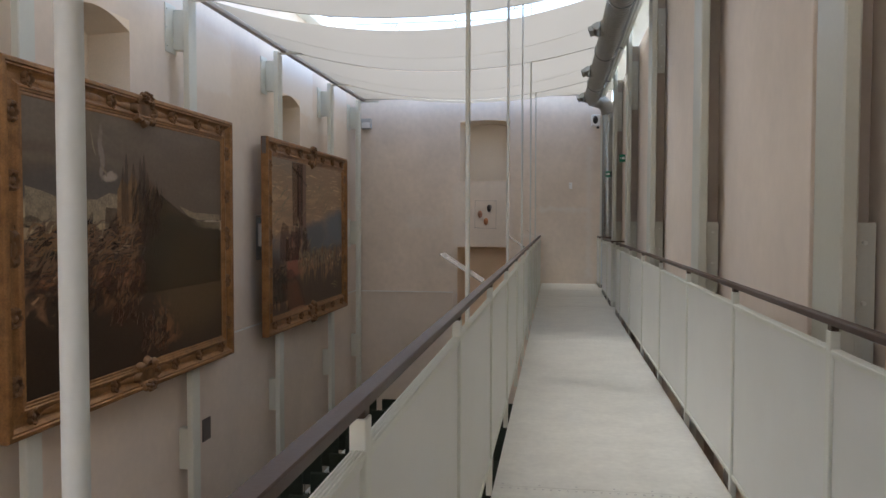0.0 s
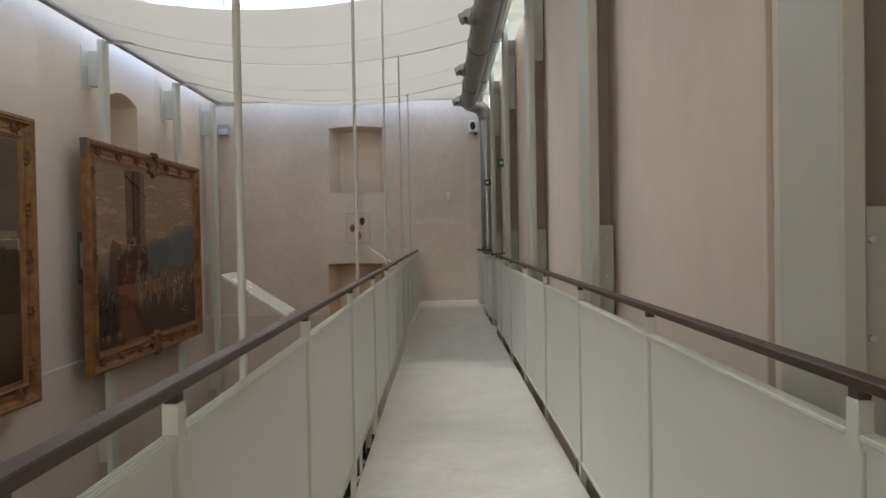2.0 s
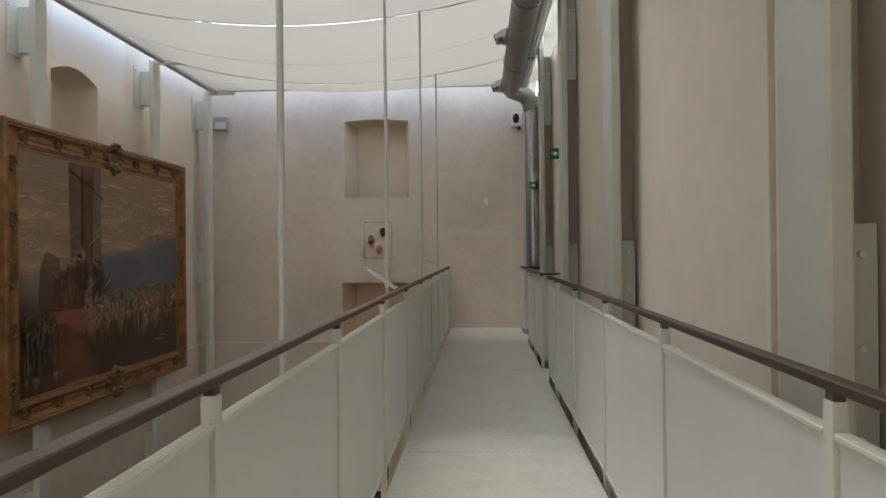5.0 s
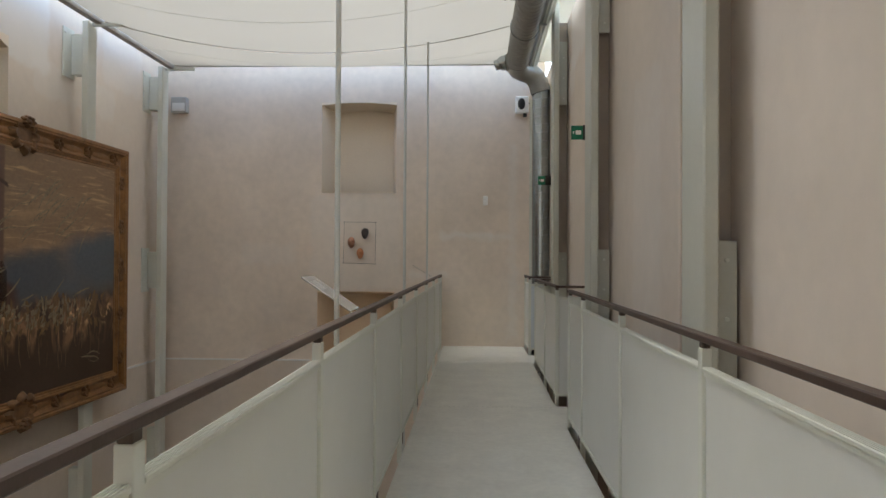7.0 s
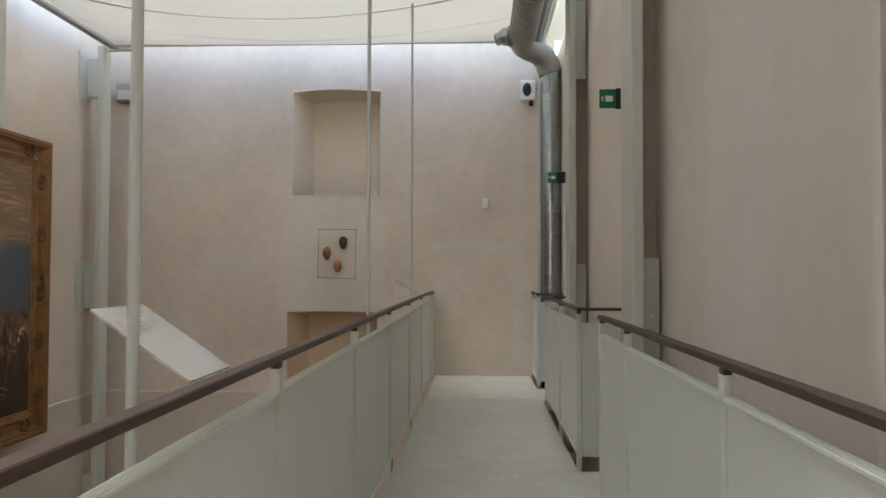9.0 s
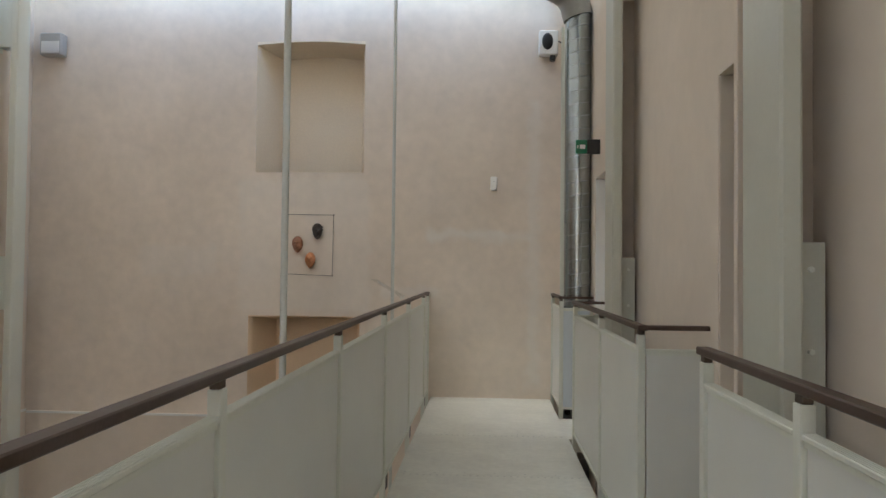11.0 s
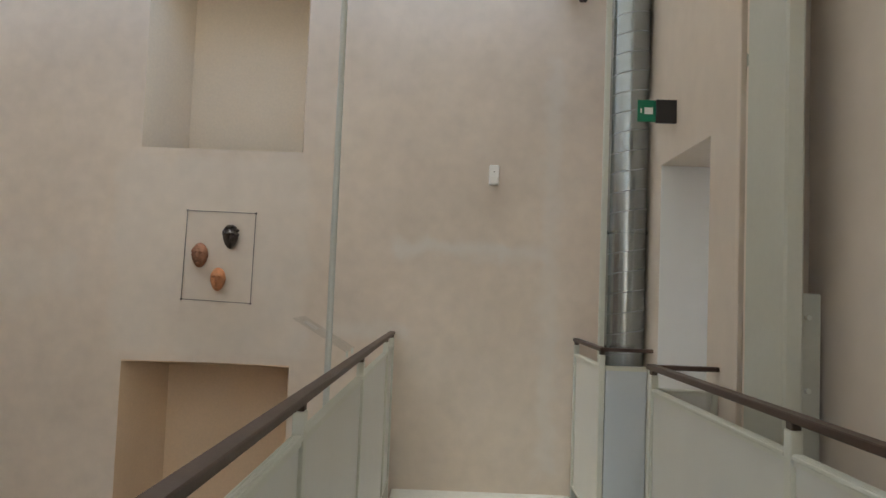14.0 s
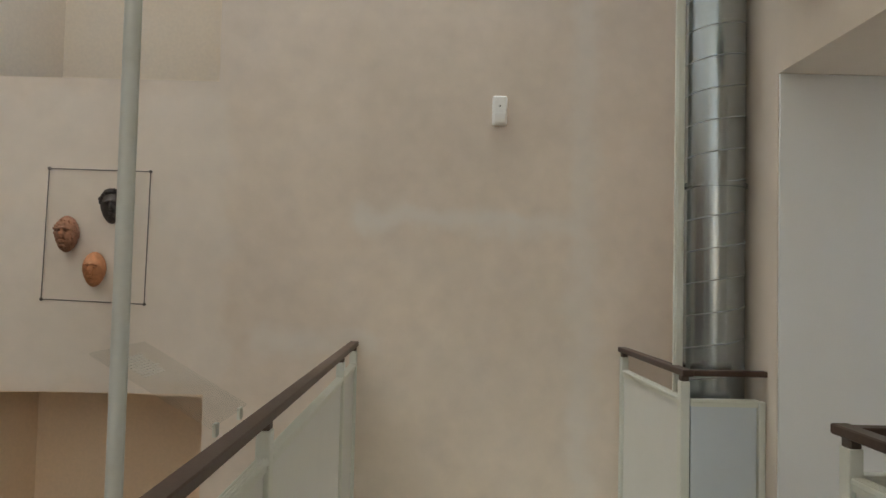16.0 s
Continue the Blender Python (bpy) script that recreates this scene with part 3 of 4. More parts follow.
tube(bm, (1.408, 17.3, ZF), (1.408, 17.3, 3.66), 0.119, 32, caps=False)
part("pipe", bm, GALV, riser, smooth=True)
bm = bmesh.new()
z = -0.6
while z < 3.5:
    seg = 28
    for i in range(seg):
        a0, a1 = 2 * math.pi * i / seg, 2 * math.pi * (i + 1) / seg
        za, zb = z + 0.118 * i / seg, z + 0.118 * (i + 1) / seg
        rows = [[(1.408 + r * math.cos(a), 17.3 + r * math.sin(a), zz + dz) for r, dz in ((0.1188, 0.0), (0.1207, 0.0015), (0.1207, 0.0035), (0.1188, 0.005))] for a, zz in ((a0, za), (a1, zb))]
        va, vb = [bm.verts.new(p) for p in rows[0]], [bm.verts.new(p) for p in rows[1]]
        for m in range(3):
            bm.faces.new((va[m], va[m + 1], vb[m + 1], vb[m]))
    z += 0.118
part("spiral_seam", bm, GREYPL, riser)
bm = bmesh.new()
ring(bm, (1.408, 17.3, 1.72), (1.408, 17.3, 1.735), 0.128, 0.1201, 28)
box(bm, 1.262, 1.285, 17.263, 17.285, 1.715, 1.735)
part("clamp", bm, GALV, riser)

conduit = thing("conduit", "narrow flat white cable trunking rising beside the duct", "pipe", (1.267, 17.25, 0.2))
part("channel", bm_box(1.250, 1.284, 17.245, 17.262, 0.2, 3.5, bevel=0.002), STEEL_PAINT, conduit)
part("cover", bm_box(1.256, 1.278, 17.239, 17.2445, 0.2, 3.5, bevel=0.001), STEEL_PAINT, conduit)
for x, z, r in ((1.17, 4.09, 0.022), (1.235, 3.94, 0.020), (1.285, 3.93, 0.016), (1.22, 4.03, 0.012)):
    pp = thing("service_pipe", "pale thin service pipe running under the roof along the wall", "pipe", (x, 9, z))
    part("tube", tube(bmesh.new(), (x, Y0 + 0.05, z), (x, 17.1, z), r, 10), GREYPL if r == 0.020 else STEEL_PAINT, pp)

# ---- suspension rods ----
for y in (-1.2, 1.685, 4.465, 7.27, 9.83, 12.7, 15.425):
    rod = thing("hanger_rod", "pale painted round steel rod hanging past the handrail", "rod", (-0.043, y, -0.1), "hanger rods along the open side")
    part("tube", tube(bmesh.new(), (-0.043, y, -0.3), (-0.043, y, ZR), 0.011, 14), ROD_PAINT, rod, smooth=True)


# ---- paintings ----
def paint_material(name, kind):
    """An oil picture from soft shapes in its own u (along the wall) and v (upwards), both 0 to 1."""
    m = bpy.data.materials.new(name)
    m.use_nodes = True
    n, l = m.node_tree.nodes, m.node_tree.links
    b = n["Principled BSDF"]
    b.inputs["Roughness"].default_value, b.inputs["Specular IOR Level"].default_value = 0.42, 0.25
    tc, sep = n.new("ShaderNodeTexCoord"), n.new("ShaderNodeSeparateXYZ")
    l.new(tc.outputs["Generated"], sep.inputs[0])
    warp = n.new("ShaderNodeTexNoise")
    warp.inputs["Scale"].default_value, warp.inputs["Detail"].default_value = 5, 6
    l.new(tc.outputs["Generated"], warp.inputs["Vector"])

    def math_(op, a, b_=0.0, c=None):
        x = n.new("ShaderNodeMath")
        x.operation = op
        for k, val in enumerate((a, b_, c)):
            if val is None:
                continue
            if isinstance(val, (int, float)):
                x.inputs[k].default_value = val
            else:
                l.new(val, x.inputs[k])
        return x.outputs[0]

    wob = math_("SUBTRACT", warp.outputs["Fac"], 0.5)
    u = math_("MULTIPLY_ADD", wob, 0.10, sep.outputs["Y"])
    v = math_("MULTIPLY_ADD", wob, 0.16, sep.outputs["Z"])
    straight_u, straight_v = sep.outputs["Y"], sep.outputs["Z"]

    def ramp(x, lo, hi):
        r = n.new("ShaderNodeMapRange")
        r.interpolation_type = "SMOOTHSTEP"
        r.inputs["From Min"].default_value, r.inputs["From Max"].default_value = lo, hi
        l.new(x, r.inputs["Value"])
        return r.outputs["Result"]

    def blob(x, y, cx, cy, rx, ry, soft=0.5):
        dx, dy = math_("DIVIDE", math_("SUBTRACT", x, cx), rx), math_("DIVIDE", math_("SUBTRACT", y, cy), ry)
        d = math_("ADD", math_("MULTIPLY", dx, dx), math_("MULTIPLY", dy, dy))
        return math_("SUBTRACT", 1.0, ramp(d, 1 - soft, 1 + soft))

    def slab(x, y, x0, x1, y0, y1, soft=0.01):
        f = math_("MULTIPLY", ramp(x, x0 - soft, x0 + soft), math_("SUBTRACT", 1.0, ramp(x, x1 - soft, x1 + soft)))
        g = math_("MULTIPLY", ramp(y, y0 - soft, y0 + soft), math_("SUBTRACT", 1.0, ramp(y, y1 - soft, y1 + soft)))
        return math_("MULTIPLY", f, g)

    def over(base, fac, color):
        x = n.new("ShaderNodeMix")
        x.data_type = "RGBA"
        l.new(fac, x.inputs["Factor"])
        if isinstance(base, tuple):
            x.inputs["A"].default_value = (*base, 1)
        else:
            l.new(base, x.inputs["A"])
        x.inputs["B"].default_value = (*color, 1)
        return x.outputs["Result"]

    def texture(scale, squeeze, detail=5, lo=0.45, hi=0.7, turn=0.0, distort=0.0):
        mp, t = n.new("ShaderNodeMapping"), n.new("ShaderNodeTexNoise")
        mp.inputs["Scale"].default_value = squeeze
        mp.inputs["Rotation"].default_value = (turn, 0, 0)
        l.new(tc.outputs["Generated"], mp.inputs["Vector"])
        l.new(mp.outputs[0], t.inputs["Vector"])
        t.inputs["Scale"].default_value, t.inputs["Detail"].default_value, t.inputs["Distortion"].default_value = scale, detail, distort
        return ramp(t.outputs["Fac"], lo, hi)

    mulf = lambda *f: f[0] if len(f) == 1 else math_("MULTIPLY", f[0], mulf(*f[1:]))
    if kind == 0:
        c = over((0.034, 0.021, 0.013), ramp(v, 0.42, 0.62), (0.10, 0.072, 0.05))
        c = over(c, mulf(ramp(v, 0.5, 0.7), texture(2.0, (1, 1, 3), lo=0.4, hi=0.75)), (0.135, 0.102, 0.074))
        c = over(c, blob(u, v, 0.12, 0.60, 0.26, 0.07, 0.4), (0.34, 0.265, 0.165))
        c = over(c, slab(u, v, -0.1, 0.42, 0.66, 0.78, 0.05), (0.085, 0.07, 0.058))
        c = over(c, blob(u, v, 0.92, 0.575, 0.17, 0.022, 0.5), (0.40, 0.32, 0.23))
        c = over(c, blob(u, v, 0.50, 0.62, 0.13, 0.14, 0.5), (0.075, 0.05, 0.032))
        for k, (x, w, h) in enumerate(((0.42, 0.012, 0.72), (0.45, 0.010, 0.78), (0.50, 0.014, 0.80), (0.54, 0.012, 0.76), (0.40, 0.02, 0.64), (0.47, 0.03, 0.66))):
            c = over(c, slab(straight_u, straight_v, x - w, x + w, 0.45, h, 0.008), (0.085, 0.055, 0.035) if k % 2 else (0.05, 0.035, 0.026))
        c = over(c, slab(u, v, 0.36, 0.46, 0.48, 0.63, 0.012), (0.13, 0.065, 0.030))
        c = over(c, blob(u, v, 0.66, 0.52, 0.22, 0.09, 0.5), (0.035, 0.026, 0.019))
        c = over(c, blob(u, v, 0.30, 0.86, 0.012, 0.10, 0.6), (0.22, 0.18, 0.15))
        c = over(c, blob(u, v, 0.335, 0.76, 0.03, 0.018, 0.6), (0.30, 0.24, 0.19))
        c = over(c, mulf(slab(u, v, -0.1, 0.46, 0.25, 0.53, 0.05), texture(5.0, (1, 1.8, 1), lo=0.42, hi=0.7, distort=2.0)), (0.20, 0.105, 0.055))
        c = over(c, mulf(slab(u, v, -0.1, 0.46, 0.28, 0.50, 0.05), texture(11.0, (1, 1.3, 1.6), lo=0.56, hi=0.72, turn=0.6, distort=2.2)), (0.36, 0.22, 0.125))
        c = over(c, mulf(blob(u, v, 0.63, 0.16, 0.10, 0.12, 0.6), texture(8.0, (1, 1, 1), lo=0.45, hi=0.6, distort=2)), (0.20, 0.095, 0.045))
        c = over(c, blob(u, v, 0.82, 0.30, 0.22, 0.24, 0.8), (0.085, 0.052, 0.026))
        c = over(c, mulf(slab(u, v, -0.1, 0.45, 0.72, 1.1, 0.08), texture(1.4, (1, 1, 3.2), lo=0.4, hi=0.62, distort=0.6)), (0.15, 0.118, 0.085))
    else:
        c = over((0.038, 0.022, 0.014), ramp(v, 0.36, 0.5), (0.185, 0.118, 0.072))
        c = over(c, mulf(ramp(v, 0.5, 0.9), texture(1.6, (1, 1, 1.6), lo=0.4, hi=0.7)), (0.15, 0.115, 0.082))
        c = over(c, mulf(ramp(v, 0.46, 0.56), math_("SUBTRACT", 1.0, ramp(v, 0.75, 0.9)), texture(3.0, (1, 1.0, 4.5), lo=0.42, hi=0.72, turn=-0.5, distort=1.0)), (0.27, 0.175, 0.10))
        c = over(c, mulf(ramp(v, 0.44, 0.56), texture(9.0, (1, 0.8, 5.0), lo=0.52, hi=0.74, turn=-0.55, distort=1.2)), (0.36, 0.24, 0.135))
        c = over(c, mulf(slab(u, v, -0.1, 1.1, 0.38, 0.50, 0.04), texture(3.0, (1, 1, 1), lo=0.30, hi=0.6)), (0.075, 0.085, 0.10))
        c = over(c, blob(u, v, 0.92, 0.55, 0.24, 0.13, 0.7), (0.065, 0.078, 0.095))
        c = over(c, blob(u, v, 0.55, 0.50, 0.16, 0.10, 0.7), (0.060, 0.066, 0.078))
        c = over(c, slab(straight_u, straight_v, 0.305, 0.425, 0.40, 0.99, 0.006), (0.105, 0.062, 0.045))
        c = over(c, slab(straight_u, straight_v, 0.355, 0.372, 0.45, 0.95, 0.004), (0.055, 0.034, 0.026))
        c = over(c, slab(straight_u, math_("MULTIPLY_ADD", straight_u, 0.55, straight_v), 0.29, 0.44, 1.075, 1.092, 0.004), (0.055, 0.034, 0.026))
        c = over(c, blob(u, v, 0.34, 0.40, 0.15, 0.12, 0.3), (0.06, 0.032, 0.024))
        c = over(c, mulf(blob(u, v, 0.30, 0.40, 0.14, 0.12, 0.4), texture(8, (1, 2.0, 0.9), lo=0.48, hi=0.66)), (0.32, 0.18, 0.10))
        c = over(c, slab(u, v, 0.18, 0.36, 0.22, 0.36, 0.02), (0.17, 0.055, 0.035))
        c = over(c, mulf(slab(u, v, 0.32, 1.1, 0.18, 0.37, 0.05), texture(8, (1, 2.4, 0.7), lo=0.45, hi=0.66, distort=1.2)), (0.22, 0.12, 0.065))
        c = over(c, mulf(slab(u, v, 0.38, 0.98, 0.27, 0.36, 0.03), texture(13, (1, 1.5, 1), lo=0.53, hi=0.68, distort=1.8)), (0.50, 0.33, 0.18))
        c = over(c, mulf(slab(u, v, 0.0, 0.22, 0.04, 0.18, 0.03), texture(9, (1, 1.7, 0.8), lo=0.5, hi=0.68, distort=1.0)), (0.24, 0.14, 0.085))
        c = over(c, mulf(slab(u, v, 0.4, 1.1, -0.1, 0.16, 0.05), texture(2.5, (1, 1, 1), lo=0.4, hi=0.65)), (0.050, 0.032, 0.024))
        path_u = math_("MULTIPLY_ADD", straight_v, 0.55, straight_u)
        c = over(c, slab(path_u, v, 0.22, 0.40, -0.1, 0.20, 0.03), (0.17, 0.075, 0.045))
    grain = n.new("ShaderNodeTexNoise")
    grain.inputs["Scale"].default_value, grain.inputs["Detail"].default_value = 60, 4
    l.new(tc.outputs["Generated"], grain.inputs["Vector"])
    sc = n.new("ShaderNodeVectorMath")
    sc.operation = "SCALE"
    l.new(c, sc.inputs[0])
    gr = n.new("ShaderNodeMapRange")
    gr.inputs["To Min"].default_value, gr.inputs["To Max"].default_value = (1.05, 1.6) if kind == 0 else (1.3, 2.0)
    l.new(grain.outputs["Fac"], gr.inputs["Value"])
    l.new(gr.outputs["Result"], sc.inputs["Scale"])
    l.new(sc.outputs[0], b.inputs["Base Color"])
    bp = n.new("ShaderNodeBump")
    bp.inputs["Strength"].default_value, bp.inputs["Distance"].default_value = 0.25, 0.004
    l.new(grain.outputs["Fac"], bp.inputs["Height"])
    l.new(bp.outputs["Normal"], b.inputs["Normal"])
    return m


PICTURES = [paint_material("oil_storm", 0), paint_material("oil_cross", 1)]


def relief(bm, centre, size, lobes, height, heart=0.6, seed=0):
    """A carved round ornament in one piece: a boss, a hollow and a lobed raised rim, facing away from the wall."""
    rng = random.Random(seed)
    c, n = Vector(centre), 8 * lobes
    sway = [rng.uniform(0.94, 1.06) for _ in range(lobes)]
    rings = []
    for f, h in ((0.12, heart), (0.30, heart * 0.75), (0.42, 0.30), (0.56, 0.34), (0.68, 0.95), (0.80, 1.0), (0.92, 0.6), (1.0, 0.0)):
        ring_ = []
        for i in range(n):
            t = 2 * math.pi * i / n
            lobe = abs(math.cos(lobes * t / 2)) ** 0.7
            k = f * (1 + (0.34 * lobe - 0.2) * f) * sway[(i // 8) % lobes]
            lift = height * h * (0.72 + 0.28 * lobe if f > 0.5 else 1)
            ring_.append(bm.verts.new(c + Vector((lift, size[0] * k * math.cos(t), size[1] * k * math.sin(t)))))
        rings.append(ring_)
    bm.faces.new(rings[0])
    for p, q in zip(rings, rings[1:]):
        for i in range(n):
            bm.faces.new((p[i], p[(i + 1) % n], q[(i + 1) % n], q[i]))
    return bm


BRUSH = {name: mat("brush_" + name, color, 0.42, mottle=0.3, mscale=14, grain=0.2, gscale=50, bump=0.4, bscale=60) for name, color in (
    ("cream", (0.34, 0.27, 0.18)), ("ochre", (0.26, 0.155, 0.075)), ("sand", (0.21, 0.14, 0.085)), ("rust", (0.17, 0.068, 0.038)), ("umber", (0.085, 0.048, 0.03)), ("dark", (0.022, 0.016, 0.012)),
    ("slate", (0.062, 0.07, 0.078)), ("red", (0.20, 0.05, 0.033)), ("grey", (0.12, 0.105, 0.09)), ("olive", (0.075, 0.055, 0.03)))}


for m in BRUSH.values():
    m.node_tree.nodes["Principled BSDF"].inputs["Alpha"].default_value = 0.8 if any(k in m.name for k in ("cream", "ochre", "sand")) else 0.5
    m.node_tree.nodes["Principled BSDF"].inputs["Specular IOR Level"].default_value = 0.25


def strokes(ob, x, colour, seed, count, ys, zs, length, width, lean, spread=0.4, bend=0.15):
    """Slim curved dabs of thick paint on the canvas; lean is in degrees above the horizontal."""
    rng = random.Random(seed)
    bm = bmesh.new()
    for k in range(count):
        p = Vector((x + 0.0004 * rng.random(), rng.uniform(*ys), rng.uniform(*zs)))
        a = radians(lean) + rng.uniform(-spread, spread)
        d, w, b = length * rng.uniform(0.5, 1.3), width * rng.uniform(0.5, 1.4), rng.uniform(-bend, bend)
        left, right = [], []
        for i in range(5):
            f = i / 4
            t = a + b * 4 * (f - 0.5)
            half = w * (0.12 + math.sin(math.pi * (0.08 + 0.84 * f))) / 2
            q = p + Vector((0, math.cos(a), math.sin(a))) * d * (f - 0.5) + Vector((0, -math.sin(a), math.cos(a))) * d * b * math.sin(math.pi * f)
            nrm = Vector((0, -math.sin(t), math.cos(t))) * half
            left.append(bm.verts.new(q + nrm))
            right.append(bm.verts.new(q - nrm))
        for i in range(4):
            bm.faces.new((right[i], right[i + 1], left[i + 1], left[i]))
    tagged(part("brushwork", bm, BRUSH[colour], ob), kind="stuff")


def shape(ob, x, colour, pts):
    """One flat painted shape on the canvas."""
    bm = bmesh.new()
    bm.faces.new([bm.verts.new((x, y, z)) for y, z in pts])
    part("painted_shape", bm, BRUSH[colour], ob)


def painting(y0, y1, z0, z1, pic, label, seed):
    xb, w = -3.99, 0.29
    ob = thing("framed_painting", label, "painting", (xb, (y0 + y1) / 2, z0), "monumental paintings on the long wall")
    part("canvas", bm_box(xb + 0.02, xb + 0.045, y0 + w - 0.02, y1 - w + 0.02, z0 + w - 0.02, z1 - w + 0.02), PICTURES[pic], ob, "dark varnished oil canvas")
    prof = [(0, -0.01), (0, 0.085), (0.012, 0.098), (0.04, 0.10), (0.052, 0.086), (0.066, 0.09), (0.078, 0.07), (0.095, 0.052), (0.12, 0.042), (0.17, 0.044), (0.195, 0.058), (0.205, 0.074), (0.22, 0.076), (0.23, 0.062), (0.243, 0.062), (0.252, 0.048), (0.272, 0.052), (0.29, 0.035), (0.29, 0.0)]
    bm = bmesh.new()
    loops = [[bm.verts.new((xb + h, y, z)) for y, z in ((y0 + o, z0 + o), (y1 - o, z0 + o), (y1 - o, z1 - o), (y0 + o, z1 - o))] for o, h in prof]
    for a, b in zip(loops, loops[1:]):
        for i in range(4):
            bm.faces.new((a[i], a[(i + 1) % 4], b[(i + 1) % 4], b[i]))
    part("frame", bm, GOLD, ob, "gilded moulded wooden frame")
    xm, mid = xb + 0.062, 0.145
    ym, zm = (y0 + y1) / 2, (z0 + z1) / 2
    for z in (z0 + mid, z1 - mid):
        part("cartouche", relief(bmesh.new(), (xm - 0.012, ym, z), (0.235, 0.175), 8, 0.05, 0.45, seed), GOLD_DARK, ob, "carved gilt cartouche", smooth=True)
        part("shell", relief(bmesh.new(), (xm + 0.03, ym, z + (0.13 if z > zm else -0.12)), (0.10, 0.06), 7, 0.04, 0.9, seed + 1), GOLD_DARK, ob, smooth=True)
        for f in (-0.42, -0.28, -0.14, 0.14, 0.28, 0.42):
            part("rosette", relief(bmesh.new(), (xm - 0.018, ym + f * (y1 - y0), z), (0.06, 0.075), 5, 0.045, 0.9, seed + 3), GOLD_DARK, ob, "small carved gilt rosette")
            bm = bmesh.new()
            q = Matrix.Translation((xb + 0.048, ym + (f + (0.07 if f < 0 else -0.07)) * (y1 - y0), z)) @ Matrix.Diagonal((0.012, 0.2, 0.035, 1))
            bmesh.ops.create_icosphere(bm, subdivisions=2, radius=1, matrix=q)
            part("boss", bm, GOLD, ob)
    for y in (y0 + mid, y1 - mid):
        for f in (-0.36, -0.18, 0.0, 0.18, 0.36):
            part("rosette", relief(bmesh.new(), (xm - 0.018, y, zm + f * (z1 - z0)), (0.075, 0.085 if f else 0.15), 6, 0.045, 0.9, seed + 5), GOLD_DARK, ob, "small carved gilt rosette")
    part("corner_iron", bm_box(xb + 0.002, xb + 0.07, y0 - 0.005, y0 - 0.0005, z1 - 0.26, z1 - 0.004, bevel=0.001), WIRE, ob, "dark iron corner plate")
    return ob


storm = painting(6.42, 10.64, -0.40, 2.67, 0, "huge dark stormy oil painting in a gilded carved frame", 3)
cross = painting(11.86, 16.2, -0.38, 2.635, 1, "huge brown oil painting of a crowd in a gilded frame", 8)


FX = -3.9435
shape(storm, FX, "cream", [(6.72, 1.36), (7.95, 1.34), (8.12, 1.62), (7.9, 1.64), (7.7, 1.57), (7.2, 1.56), (6.95, 1.62), (6.72, 1.66)])
shape(storm, FX, "cream", [(9.28, 1.54), (9.62, 1.47), (10.33, 1.45), (10.33, 1.385), (9.75, 1.38), (9.5, 1.42)])
shape(storm, FX + 0.0006, "ochre", [(8.02, 1.28), (8.42, 1.28), (8.40, 1.78), (8.30, 1.86), (8.22, 1.72), (8.12, 1.80), (8.04, 1.66)])
shape(storm, FX + 0.0012, "umber", [(7.82, 1.30), (8.03, 1.30), (8.03, 1.49), (7.84, 1.50)])
for y, top in ((8.14, 1.92), (8.20, 2.06), (8.33, 1.98), (8.46, 2.04), (8.53, 2.08), (8.60, 1.9)):
    shape(storm, FX + 0.0012, "umber", [(y - 0.035, 1.35), (y + 0.035, 1.35), (y + 0.03, top - 0.12), (y, top), (y - 0.03, top - 0.12)])
shape(storm, FX + 0.0018, "olive", [(8.45, 0.6), (10.33, 0.6), (10.33, 1.36), (9.7, 1.36), (9.32, 1.47), (8.95, 1.62), (8.70, 1.72), (8.55, 1.45), (8.40, 1.2)])
strokes(storm, FX + 0.003, "umber", 51, 70, (8.3, 8.9), (1.2, 1.72), 0.2, 0.03, 80)
strokes(storm, FX + 0.0032, "cream", 12, 3, (7.61, 7.66), (2.05, 2.15), 0.26, 0.016, -72, 0.15, 0.1)
strokes(storm, FX + 0.0032, "cream", 13, 3, (7.78, 7.84), (1.84, 1.88), 0.2, 0.016, -42, 0.15, 0.1)
strokes(storm, FX + 0.0024, "umber", 14, 120, (6.78, 8.5), (0.62, 1.32), 0.3, 0.07, 20, 0.7)
strokes(storm, FX + 0.003, "rust", 15, 150, (6.78, 8.45), (0.74, 1.34), 0.22, 0.035, 20, 0.6)
strokes(storm, FX + 0.0036, "sand", 16, 110, (6.78, 8.4), (0.95, 1.35), 0.18, 0.02, 20, 0.6, 0.2)
strokes(storm, FX + 0.0042, "ochre", 17, 46, (7.3, 8.4), (0.85, 1.30), 0.15, 0.014, 40, 0.9, 0.2)
strokes(storm, FX + 0.0042, "ochre", 18, 34, (6.78, 7.3), (1.05, 1.34), 0.16, 0.017, 15, 0.5, 0.2)
strokes(storm, FX + 0.0048, "cream", 19, 14, (7.5, 8.35), (1.0, 1.30), 0.15, 0.013, 45, 1.0, 0.3)
strokes(storm, FX + 0.0036, "rust", 20, 60, (7.9, 8.45), (0.35, 0.95), 0.18, 0.03, 60, 0.7)
strokes(storm, FX + 0.0036, "sand", 21, 30, (8.0, 8.45), (0.5, 0.95), 0.13, 0.02, 70, 0.7, 0.3)
strokes(storm, FX + 0.0036, "rust", 22, 40, (8.45, 8.95), (-0.02, 0.38), 0.15, 0.035, 70, 0.8)
strokes(storm, FX + 0.0042, "sand", 23, 14, (8.55, 8.85), (0.0, 0.34), 0.12, 0.03, 65, 0.7, 0.3)

